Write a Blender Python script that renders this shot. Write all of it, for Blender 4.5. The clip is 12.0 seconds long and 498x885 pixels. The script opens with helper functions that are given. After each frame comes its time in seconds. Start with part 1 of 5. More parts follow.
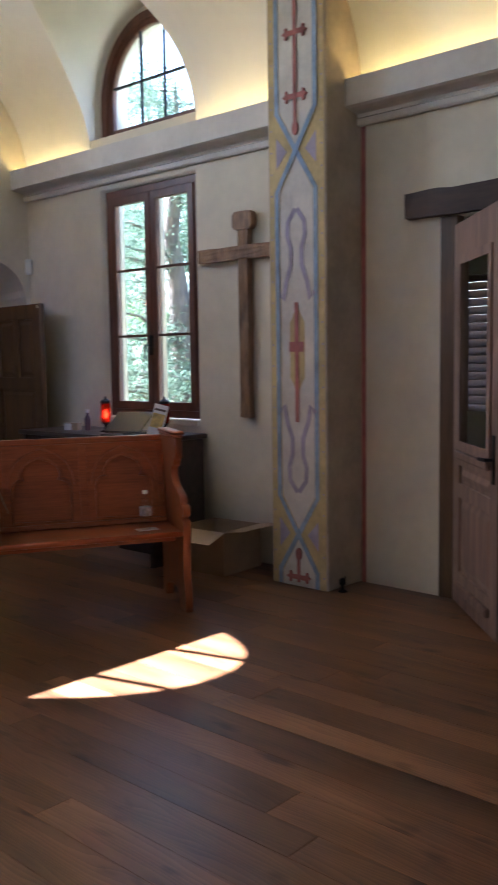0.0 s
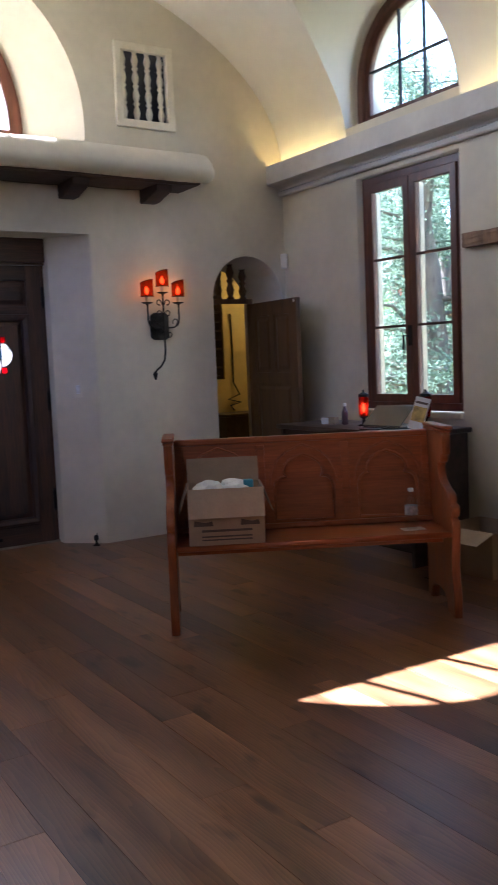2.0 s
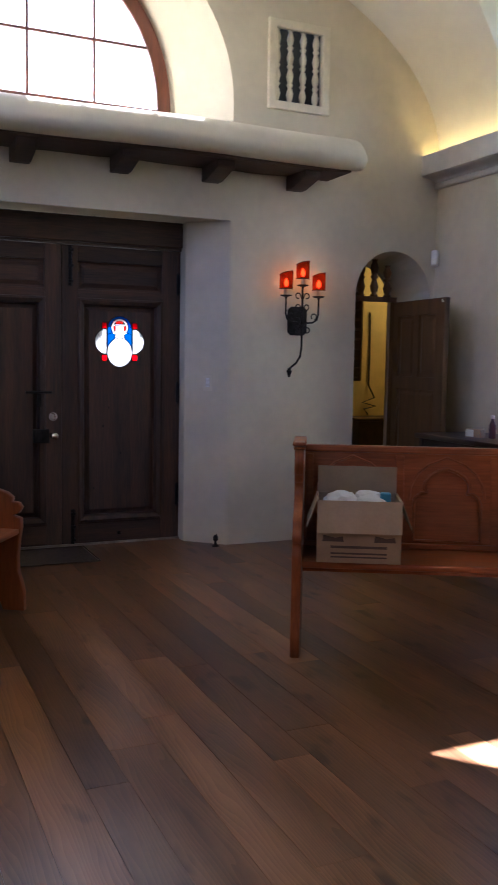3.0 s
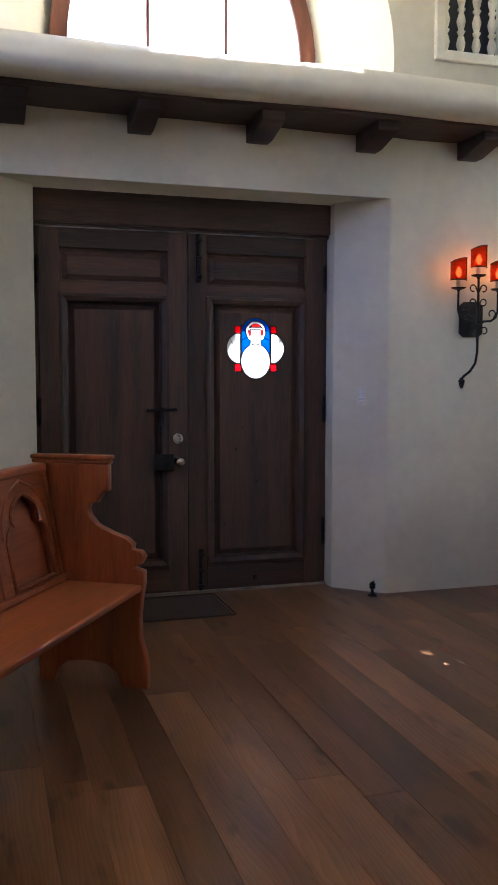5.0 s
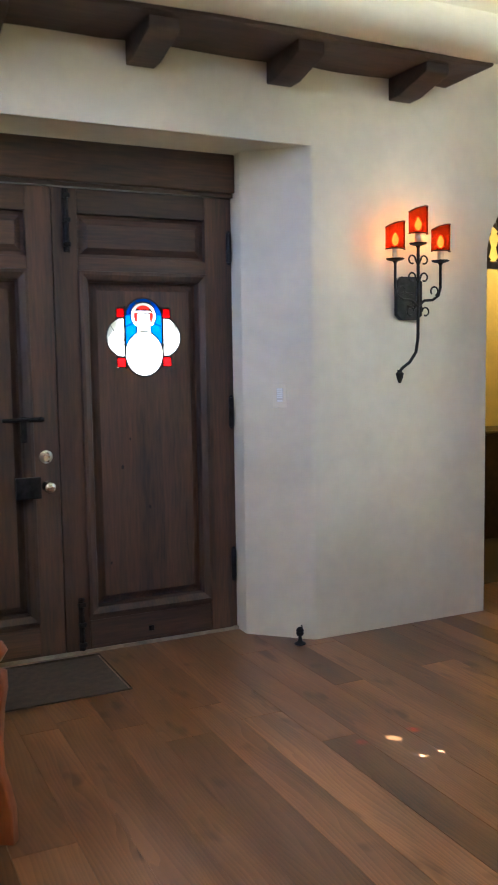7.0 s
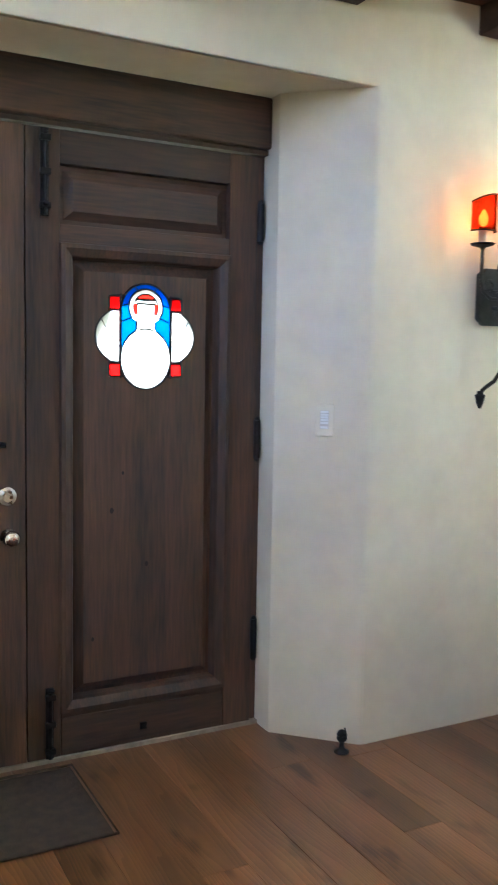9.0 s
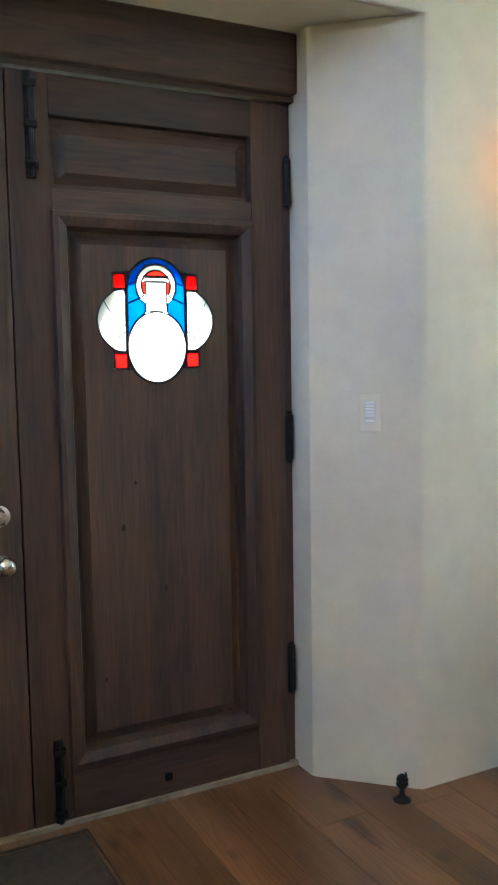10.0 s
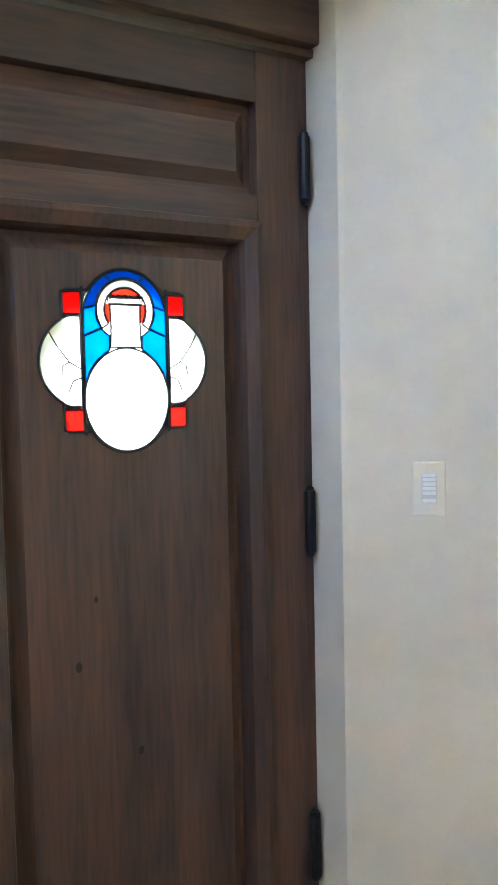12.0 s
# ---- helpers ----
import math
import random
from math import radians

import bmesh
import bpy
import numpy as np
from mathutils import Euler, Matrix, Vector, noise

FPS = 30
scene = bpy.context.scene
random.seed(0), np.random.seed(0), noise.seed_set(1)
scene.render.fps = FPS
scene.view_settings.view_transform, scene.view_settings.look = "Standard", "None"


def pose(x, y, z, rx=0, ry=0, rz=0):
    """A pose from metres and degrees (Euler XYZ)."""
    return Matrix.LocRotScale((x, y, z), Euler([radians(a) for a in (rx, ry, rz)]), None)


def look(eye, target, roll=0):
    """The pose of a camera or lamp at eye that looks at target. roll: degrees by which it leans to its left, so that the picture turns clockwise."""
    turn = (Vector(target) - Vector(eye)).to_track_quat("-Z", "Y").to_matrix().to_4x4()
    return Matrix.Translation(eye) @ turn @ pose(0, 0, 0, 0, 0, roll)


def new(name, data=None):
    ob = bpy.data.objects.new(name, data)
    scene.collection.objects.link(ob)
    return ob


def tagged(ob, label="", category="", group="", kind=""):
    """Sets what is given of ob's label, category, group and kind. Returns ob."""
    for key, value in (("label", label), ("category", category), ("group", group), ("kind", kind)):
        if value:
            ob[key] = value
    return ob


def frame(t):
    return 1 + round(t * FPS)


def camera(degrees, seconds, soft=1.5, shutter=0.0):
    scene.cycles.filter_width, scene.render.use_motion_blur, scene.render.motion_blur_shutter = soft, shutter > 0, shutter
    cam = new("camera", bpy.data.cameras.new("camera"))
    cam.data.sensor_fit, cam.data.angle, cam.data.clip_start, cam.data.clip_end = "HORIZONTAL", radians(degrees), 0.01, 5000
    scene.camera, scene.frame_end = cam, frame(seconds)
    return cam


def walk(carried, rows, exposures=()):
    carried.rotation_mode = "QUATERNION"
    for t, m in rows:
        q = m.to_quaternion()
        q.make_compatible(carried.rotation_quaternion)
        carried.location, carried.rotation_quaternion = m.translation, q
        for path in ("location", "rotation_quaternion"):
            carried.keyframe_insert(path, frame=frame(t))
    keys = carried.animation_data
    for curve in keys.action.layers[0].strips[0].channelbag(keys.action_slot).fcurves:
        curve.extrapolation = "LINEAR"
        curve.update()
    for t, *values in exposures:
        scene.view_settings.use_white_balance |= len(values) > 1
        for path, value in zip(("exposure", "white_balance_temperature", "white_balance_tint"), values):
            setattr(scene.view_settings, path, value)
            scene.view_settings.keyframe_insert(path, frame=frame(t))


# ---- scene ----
cam = camera(31.6, 12.0, shutter=0.5)
PATH = [
    (0, (-0.083, 0.372, 1.395), (-1.42, 1.849, 1.21), -0.8),
    (0.5, (-0.122, 0.369, 1.408), (-1.578, 1.727, 1.221), -0.5),
    (1, (-0.172, 0.389, 1.399), (-1.735, 1.623, 1.212), 0.1),
    (1.5, (-0.246, 0.363, 1.394), (-1.865, 1.523, 1.205), -1.4),
    (2, (-0.312, 0.401, 1.405), (-1.997, 1.461, 1.215), -2.4),
    (2.5, (-0.498, 0.506, 1.382), (-2.248, 1.457, 1.208), -0.5),
    (2.7, (-0.572, 0.521, 1.393), (-2.36, 1.4, 1.211), 0.3),
    (4.3, (-1.408, 0.671, 1.372), (-3.276, 1.363, 1.193), 1.9),
    (4.5, (-1.549, 0.675, 1.359), (-3.442, 1.297, 1.184), 1.7),
    (5, (-1.85, 0.692, 1.346), (-3.756, 1.278, 1.193), 0.1),
    (5.5, (-2.123, 0.748, 1.353), (-4.033, 1.322, 1.2), -1.1),
    (6, (-2.387, 0.859, 1.369), (-4.313, 1.379, 1.23), 1.3),
    (6.5, (-2.67, 0.924, 1.368), (-4.538, 1.626, 1.236), 0.3),
    (6.7, (-2.805, 0.926, 1.374), (-4.635, 1.717, 1.221), -0.7),
    (8.5, (-3.856, 1.116, 1.452), (-5.584, 2.096, 1.22), -0.4),
    (9, (-4.09, 1.207, 1.418), (-5.856, 2.128, 1.241), 1.0),
    (9.5, (-4.291, 1.318, 1.409), (-6.088, 2.171, 1.203), 1.4),
    (10, (-4.576, 1.333, 1.408), (-6.337, 2.259, 1.206), -0.9),
    (10.5, (-4.817, 1.416, 1.423), (-6.557, 2.375, 1.199), 0.3),
    (11, (-5.045, 1.495, 1.45), (-6.799, 2.437, 1.256), 1.6),
    (11.5, (-5.254, 1.512, 1.427), (-6.953, 2.563, 1.326), 0.4),
    (12, (-5.405, 1.579, 1.452), (-7.094, 2.644, 1.325), -1.2),
]
EXPOSURES = [(0.0, 4.05, 5600, 20), (2.5, 3.95, 5550, 22), (4.5, 4.3, 5500, 18), (6.0, 4.45, 5600, 15), (6.7, 5.15, 5750, 9), (8.5, 5.75, 5650, 3), (10.0, 5.45, 5750, -2), (12.0, 5.85, 5900, -2)]
walk(cam, [(t, look(eye, target, roll)) for t, eye, target, roll in PATH], EXPOSURES)

# ================= world, sun and large lights =================
SUN_DIR = Vector((1.51, 0.411, -1.43)).normalized()
world = bpy.data.worlds.new("world")
scene.world = world
world.use_nodes = True
wn = world.node_tree.nodes
sky = wn.new("ShaderNodeTexSky")
sky.sky_type = 'NISHITA'
sky.sun_disc = False
sky.sun_elevation = math.asin(-SUN_DIR.z)
sky.sun_rotation = math.atan2(-SUN_DIR.x, -SUN_DIR.y)
wn["Background"].inputs["Strength"].default_value = 0.085
world.node_tree.links.new(sky.outputs["Color"], wn["Background"].inputs["Color"])

sun_data = bpy.data.lights.new("sun", 'SUN')
sun_data.energy, sun_data.angle, sun_data.color = 5.0, radians(0.35), (1.0, 0.98, 0.95)
sun_ob = new("sun", sun_data)
sun_ob.matrix_world = look((0, 0, 12), Vector((0, 0, 12)) + SUN_DIR)


def area(name, place, target, w, h, power, color):
    d = bpy.data.lights.new(name, 'AREA')
    d.shape, d.size, d.size_y, d.energy, d.color = 'RECTANGLE', w, h, power, color
    ob = new(name, d)
    ob.matrix_world = look(place, target)
    return ob


# skylight in the upper openings of the south wall and behind the visible lunette
area("skylight_south_west", (-5.22, -1.22, 3.50), (-6.7, 2.95, 1.5), 0.9, 0.6, 0.15, (0.36, 0.49, 1.0)).data.spread = radians(50)
area("skylight_south_east", (-1.20, -1.22, 3.50), (-6.6, 2.9, 1.6), 0.9, 0.6, 0.22, (0.42, 0.54, 1.0)).data.spread = radians(60)
area("skylight_lunette", (-7.45, 1.91, 3.75), (-5.0, 1.91, 3.0), 1.5, 1.0, 8.0, (0.92, 0.96, 1.0))

# ================= materials =================


def mat(name, base, rough=0.6, metal=0.0, vary=0.12, scale=6.0, stretch=(1, 1, 1), bump=0.15, fine=60.0,
        obj_random=0.0, spec=0.5, dark=None, grain=0.0, figure=0.0, along=0, lo=0.28, hi=0.68):
    """Principled surface with a broad stain, a fine grain and relief in object space."""
    m = bpy.data.materials.new(name)
    m.use_nodes = True
    nt = m.node_tree
    n, l = nt.nodes, nt.links
    p = n["Principled BSDF"]
    p.inputs["Roughness"].default_value = rough
    p.inputs["Metallic"].default_value = metal
    p.inputs["Specular IOR Level"].default_value = spec
    co = n.new("ShaderNodeTexCoord")
    mp = n.new("ShaderNodeMapping")
    mp.inputs["Scale"].default_value = stretch
    src = co.outputs["Object"]
    if obj_random:
        info = n.new("ShaderNodeObjectInfo")
        sc = n.new("ShaderNodeVectorMath")
        sc.operation = 'SCALE'
        sc.inputs[0].default_value = (37.0, 19.0, 53.0)
        l.new(info.outputs["Random"], sc.inputs["Scale"])
        ad = n.new("ShaderNodeVectorMath")
        l.new(src, ad.inputs[0])
        l.new(sc.outputs[0], ad.inputs[1])
        src = ad.outputs[0]
    l.new(src, mp.inputs["Vector"])
    broad = n.new("ShaderNodeTexNoise")
    broad.inputs["Scale"].default_value, broad.inputs["Detail"].default_value = scale, 5
    l.new(mp.outputs[0], broad.inputs["Vector"])
    tiny = n.new("ShaderNodeTexNoise")
    tiny.inputs["Scale"].default_value, tiny.inputs["Detail"].default_value = fine, 4
    l.new(mp.outputs[0], tiny.inputs["Vector"])
    ramp = n.new("ShaderNodeValToRGB")
    d = dark or tuple(c * (1 - 2.2 * vary) for c in base)
    b = tuple(min(1, c * (1 + vary)) for c in base)
    ramp.color_ramp.elements[0].color, ramp.color_ramp.elements[1].color = (*d, 1), (*b, 1)
    ramp.color_ramp.elements[0].position, ramp.color_ramp.elements[1].position = lo, hi
    mixv = n.new("ShaderNodeMath")
    mixv.operation = 'MULTIPLY_ADD'
    mixv.inputs[1].default_value = 0.35 + grain
    l.new(tiny.outputs["Fac"], mixv.inputs[0])
    sub = n.new("ShaderNodeMath")
    sub.operation = 'MULTIPLY_ADD'
    sub.inputs[1].default_value, sub.inputs[2].default_value = 1.0, -(0.35 + grain) / 2
    l.new(broad.outputs["Fac"], sub.inputs[0])
    l.new(sub.outputs[0], mixv.inputs[2])
    l.new(mixv.outputs[0], ramp.inputs[0])
    colour = ramp.outputs["Color"]
    if figure:
        mp2 = n.new("ShaderNodeMapping")
        sc3 = [9.0, 9.0, 9.0]
        sc3[along] = 0.55
        mp2.inputs["Scale"].default_value = sc3
        l.new(src, mp2.inputs["Vector"])
        rings = n.new("ShaderNodeTexNoise")
        rings.inputs["Scale"].default_value, rings.inputs["Detail"].default_value = 0.9, 2
        l.new(mp2.outputs[0], rings.inputs["Vector"])
        across = n.new("ShaderNodeVectorMath")
        across.operation = 'DOT_PRODUCT'
        lines = [420.0, 420.0, 420.0]
        lines[along] = 6.0
        across.inputs[1].default_value = lines
        l.new(src, across.inputs[0])
        many = n.new("ShaderNodeMath")
        many.operation = 'MULTIPLY_ADD'
        many.inputs[1].default_value = 85.0
        l.new(rings.outputs["Fac"], many.inputs[0])
        l.new(across.outputs["Value"], many.inputs[2])
        sine = n.new("ShaderNodeMath")
        sine.operation = 'SINE'
        l.new(many.outputs[0], sine.inputs[0])
        soft = n.new("ShaderNodeMapRange")
        soft.inputs["From Min"].default_value, soft.inputs["From Max"].default_value = -1.0, 0.6
        soft.inputs["To Min"].default_value, soft.inputs["To Max"].default_value = 1.0 - figure, 1.0
        l.new(sine.outputs[0], soft.inputs["Value"])
        dk = n.new("ShaderNodeVectorMath")
        dk.operation = 'SCALE'
        l.new(colour, dk.inputs[0])
        l.new(soft.outputs[0], dk.inputs["Scale"])
        colour = dk.outputs[0]
    if obj_random:
        hsv = n.new("ShaderNodeHueSaturation")
        mr = n.new("ShaderNodeMapRange")
        mr.inputs["To Min"].default_value, mr.inputs["To Max"].default_value = 1 - obj_random, 1 + obj_random
        l.new(info.outputs["Random"], mr.inputs["Value"])
        l.new(mr.outputs[0], hsv.inputs["Value"])
        l.new(colour, hsv.inputs["Color"])
        colour = hsv.outputs["Color"]
    l.new(colour, p.inputs["Base Color"])
    rr = n.new("ShaderNodeMapRange")
    rr.inputs["To Min"].default_value, rr.inputs["To Max"].default_value = max(0.02, rough - 0.1), min(1, rough + 0.12)
    l.new(broad.outputs["Fac"], rr.inputs["Value"])
    l.new(rr.outputs[0], p.inputs["Roughness"])
    if bump:
        bp = n.new("ShaderNodeBump")
        bp.inputs["Strength"].default_value, bp.inputs["Distance"].default_value = bump, 0.004
        l.new(mixv.outputs[0], bp.inputs["Height"])
        l.new(bp.outputs[0], p.inputs["Normal"])
    return m


def glow(name, color, strength):
    m = bpy.data.materials.new(name)
    m.use_nodes = True
    nt = m.node_tree
    nt.nodes.clear()
    e, o = nt.nodes.new("ShaderNodeEmission"), nt.nodes.new("ShaderNodeOutputMaterial")
    e.inputs["Color"].default_value, e.inputs["Strength"].default_value = (*color, 1), strength
    nt.links.new(e.outputs[0], o.inputs["Surface"])
    return m


def stained(name, color, clear=0.4, rough_noise=8.0, spread=1.0):
    """Coloured translucent glass: part lets the view and the sun through, part spreads the light."""
    m = bpy.data.materials.new(name)
    m.use_nodes = True
    nt = m.node_tree
    n, l = nt.nodes, nt.links
    n.clear()
    out = n.new("ShaderNodeOutputMaterial")
    tr, tl, mx = n.new("ShaderNodeBsdfTransparent"), n.new("ShaderNodeBsdfTranslucent"), n.new("ShaderNodeMixShader")
    co, nz, ramp = n.new("ShaderNodeTexCoord"), n.new("ShaderNodeTexNoise"), n.new("ShaderNodeValToRGB")
    nz.inputs["Scale"].default_value = rough_noise
    ramp.color_ramp.elements[0].color = (*[c * 0.7 for c in color], 1)
    ramp.color_ramp.elements[1].color = (*[min(1, c * 1.15) for c in color], 1)
    l.new(co.outputs["Object"], nz.inputs["Vector"])
    l.new(nz.outputs["Fac"], ramp.inputs[0])
    l.new(ramp.outputs[0], tr.inputs["Color"])
    dim = n.new("ShaderNodeVectorMath")
    dim.operation = 'SCALE'
    dim.inputs["Scale"].default_value = spread
    l.new(ramp.outputs[0], dim.inputs[0])
    l.new(dim.outputs[0], tl.inputs["Color"])
    mx.inputs[0].default_value = 1 - clear
    l.new(tr.outputs[0], mx.inputs[1])
    l.new(tl.outputs[0], mx.inputs[2])
    l.new(mx.outputs[0], out.inputs["Surface"])
    return m


def clear_glass(name):
    m = bpy.data.materials.new(name)
    m.use_nodes = True
    nt = m.node_tree
    n, l = nt.nodes, nt.links
    n.clear()
    out = n.new("ShaderNodeOutputMaterial")
    tr, gl, mx = n.new("ShaderNodeBsdfTransparent"), n.new("ShaderNodeBsdfGlossy"), n.new("ShaderNodeMixShader")
    tr.inputs["Color"].default_value = (0.93, 0.96, 0.95, 1)
    gl.inputs["Roughness"].default_value = 0.02
    mx.inputs[0].default_value = 0.05
    l.new(tr.outputs[0], mx.inputs[1])
    l.new(gl.outputs[0], mx.inputs[2])
    l.new(mx.outputs[0], out.inputs["Surface"])
    return m


PLASTER = mat("hand_trowelled_plaster", (0.67, 0.608, 0.47), 0.75, vary=0.05, scale=2.2, bump=0.16, fine=14)
VAULT = mat("smooth_vault_plaster", (0.80, 0.77, 0.68), 0.7, vary=0.03, scale=1.4, bump=0.2, fine=10)
TRIM = mat("grey_plaster_cornice", (0.60, 0.57, 0.52), 0.7, vary=0.06, scale=3, bump=0.3, fine=20)
SILL = mat("worn_pale_threshold", (0.30, 0.25, 0.19), 0.55, vary=0.2, scale=9, bump=0.2)
CREAM = mat("cream_paint", (0.74, 0.68, 0.54), 0.5, vary=0.05, scale=9, bump=0.15)


def oak_floor():
    """Brown oak boards: cathedral figure and pores along the board, one tone for each board."""
    m = bpy.data.materials.new("wide_oak_floor")
    m.use_nodes = True
    nt = m.node_tree
    n, l = nt.nodes, nt.links
    p = n["Principled BSDF"]
    p.inputs["Specular IOR Level"].default_value = 0.6
    co, info = n.new("ShaderNodeTexCoord"), n.new("ShaderNodeObjectInfo")
    off = n.new("ShaderNodeVectorMath")
    off.operation = 'MULTIPLY_ADD'
    off.inputs[1].default_value = (13.0, 7.0, 0.0)
    l.new(info.outputs["Random"], off.inputs[0])
    l.new(co.outputs["Object"], off.inputs[2])

    def noise(stretch, scale, detail):
        mp, t = n.new("ShaderNodeMapping"), n.new("ShaderNodeTexNoise")
        mp.inputs["Scale"].default_value = stretch
        t.inputs["Scale"].default_value, t.inputs["Detail"].default_value = scale, detail
        l.new(off.outputs[0], mp.inputs["Vector"])
        l.new(mp.outputs[0], t.inputs["Vector"])
        return t.outputs["Fac"]

    stain, pores = noise((0.7, 3.6, 1.0), 1.6, 4), noise((2.2, 30.0, 1.0), 5.0, 3)
    blotch = noise((1.6, 3.6, 1.0), 2.0, 2)
    mp, wave = n.new("ShaderNodeMapping"), n.new("ShaderNodeTexWave")
    mp.inputs["Scale"].default_value = (0.13, 1.0, 1.0)
    wave.wave_type, wave.bands_direction, wave.wave_profile = 'BANDS', 'Y', 'SAW'
    wave.inputs["Scale"].default_value, wave.inputs["Distortion"].default_value = 20.0, 30.0
    wave.inputs["Detail"].default_value, wave.inputs["Detail Scale"].default_value = 1.5, 0.45
    l.new(off.outputs[0], mp.inputs["Vector"])
    l.new(mp.outputs[0], wave.inputs["Vector"])

    def madd(a, k, c):
        t = n.new("ShaderNodeMath")
        t.operation = 'MULTIPLY_ADD'
        t.inputs[1].default_value = k
        l.new(a, t.inputs[0])
        if isinstance(c, float):
            t.inputs[2].default_value = c
        else:
            l.new(c, t.inputs[2])
        return t.outputs[0]

    knots = n.new("ShaderNodeMapRange")
    knots.inputs["From Min"].default_value, knots.inputs["From Max"].default_value = 0.62, 0.74
    l.new(blotch, knots.inputs["Value"])
    tone = madd(stain, 1.0, madd(pores, 0.10, madd(wave.outputs["Fac"], 0.14, madd(knots.outputs[0], -0.30, -0.195))))
    ramp = n.new("ShaderNodeValToRGB")
    e = ramp.color_ramp.elements
    e[0].position, e[0].color = 0.14, (0.072, 0.028, 0.012, 1)
    e[1].position, e[1].color = 0.80, (0.390, 0.184, 0.082, 1)
    l.new(tone, ramp.inputs[0])
    hsv, mr = n.new("ShaderNodeHueSaturation"), n.new("ShaderNodeMapRange")
    mr.inputs["To Min"].default_value, mr.inputs["To Max"].default_value = 0.60, 1.32
    l.new(info.outputs["Random"], mr.inputs["Value"])
    l.new(mr.outputs[0], hsv.inputs["Value"])
    l.new(ramp.outputs["Color"], hsv.inputs["Color"])
    l.new(hsv.outputs["Color"], p.inputs["Base Color"])
    l.new(madd(stain, 0.20, 0.22), p.inputs["Roughness"])
    bp = n.new("ShaderNodeBump")
    bp.inputs["Strength"].default_value, bp.inputs["Distance"].default_value = 0.10, 0.002
    l.new(madd(wave.outputs["Fac"], 0.35, pores), bp.inputs["Height"])
    l.new(bp.outputs[0], p.inputs["Normal"])
    return m


OAK = oak_floor()
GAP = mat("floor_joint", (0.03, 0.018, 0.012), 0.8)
DOORWOOD = mat("dark_stained_door_wood", (0.098, 0.048, 0.027), 0.55, dark=(0.022, 0.017, 0.015), vary=0.2, scale=1.5, stretch=(7, 7, 0.55), bump=0.28,
               fine=14, obj_random=0.3, grain=0.3, figure=0.05, along=2, lo=0.2, hi=0.8)
DOORWOOD_H = mat("dark_stained_door_wood_rail", (0.098, 0.048, 0.027), 0.55, dark=(0.022, 0.017, 0.015), vary=0.2, scale=1.5, stretch=(7, 0.55, 7), bump=0.28,
                 fine=14, obj_random=0.3, grain=0.3, figure=0.05, along=1, lo=0.2, hi=0.8)
BEAM = mat("old_hewn_beam", (0.06, 0.034, 0.022), 0.65, vary=0.25, scale=2.5, stretch=(5, 0.8, 5), bump=0.6, fine=12, obj_random=0.15)
PEWWOOD = mat("orange_oak_pew", (0.37, 0.102, 0.031), 0.32, vary=0.2, scale=2.2, stretch=(0.6, 6, 6), bump=0.12, fine=15, obj_random=0.1,
              grain=0.3, lo=0.2, hi=0.78, figure=0.07, along=0)
PEWEND = mat("orange_oak_pew_end", (0.37, 0.102, 0.031), 0.32, vary=0.2, scale=2.2, stretch=(6, 5, 0.6), bump=0.12, fine=15,
             obj_random=0.1, grain=0.3, lo=0.2, hi=0.78, figure=0.07, along=2)
FRAMEWOOD = mat("reddish_window_wood", (0.12, 0.042, 0.022), 0.42, vary=0.2, scale=4, stretch=(5, 5, 0.7), bump=0.15, fine=18)
SIDEDOOR = mat("brown_panel_door", (0.115, 0.062, 0.026), 0.45, vary=0.2, scale=3, stretch=(6, 6, 0.6), bump=0.2, fine=16)
PALEDOOR = mat("weathered_pine_door", (0.26, 0.165, 0.12), 0.55, vary=0.18, scale=3, stretch=(6, 6, 0.6), bump=0.2, fine=16)
IRON = mat("black_wrought_iron", (0.022, 0.021, 0.021), 0.5, 0.7, vary=0.3, scale=20, bump=0.4, fine=80)
POLISHED = mat("polished_nickel", (0.75, 0.72, 0.66), 0.10, 1.0, vary=0.04, scale=30, bump=0.0)
STEEL = mat("brushed_nickel", (0.62, 0.58, 0.52), 0.28, 1.0, vary=0.05, scale=30, bump=0.05)
CROSSWOOD = mat("carved_cross_wood", (0.27, 0.155, 0.08), 0.6, vary=0.25, scale=5, stretch=(4, 4, 1), bump=1.0, fine=26, figure=0.14, along=2)
CARD = mat("brown_cardboard", (0.40, 0.29, 0.19), 0.8, vary=0.07, scale=8, bump=0.1, fine=90)
CARDIN = mat("pale_cardboard_inside", (0.52, 0.40, 0.28), 0.8, vary=0.06, scale=8, bump=0.1, fine=90)
CARDINK = mat("dark_print", (0.12, 0.085, 0.065), 0.8)
PAPER = mat("white_paper", (0.78, 0.77, 0.74), 0.7, vary=0.04, bump=0.05)
SWITCH = mat("ivory_plastic", (0.70, 0.64, 0.50), 0.4, vary=0.02, bump=0.0)
WHITEPL = mat("white_plastic", (0.78, 0.78, 0.76), 0.4, vary=0.02, bump=0.0)
DESK = mat("dark_desk_wood", (0.05, 0.03, 0.022), 0.35, vary=0.2, scale=4, stretch=(0.6, 5, 5), bump=0.1)
LAPTOP = mat("aluminium_lid", (0.22, 0.22, 0.24), 0.18, 0.9, vary=0.03, bump=0.0)
BLACKPL = mat("black_plastic", (0.02, 0.02, 0.022), 0.4, vary=0.1, bump=0.0)
SHAFT = mat("beige_plaster_shaft", (0.50, 0.42, 0.32), 0.8, vary=0.1, scale=4, bump=0.3, fine=24)
OCHRE = mat("faded_ochre_paint", (0.56, 0.43, 0.20), 0.8, vary=0.14, scale=5, bump=0.2, fine=30)
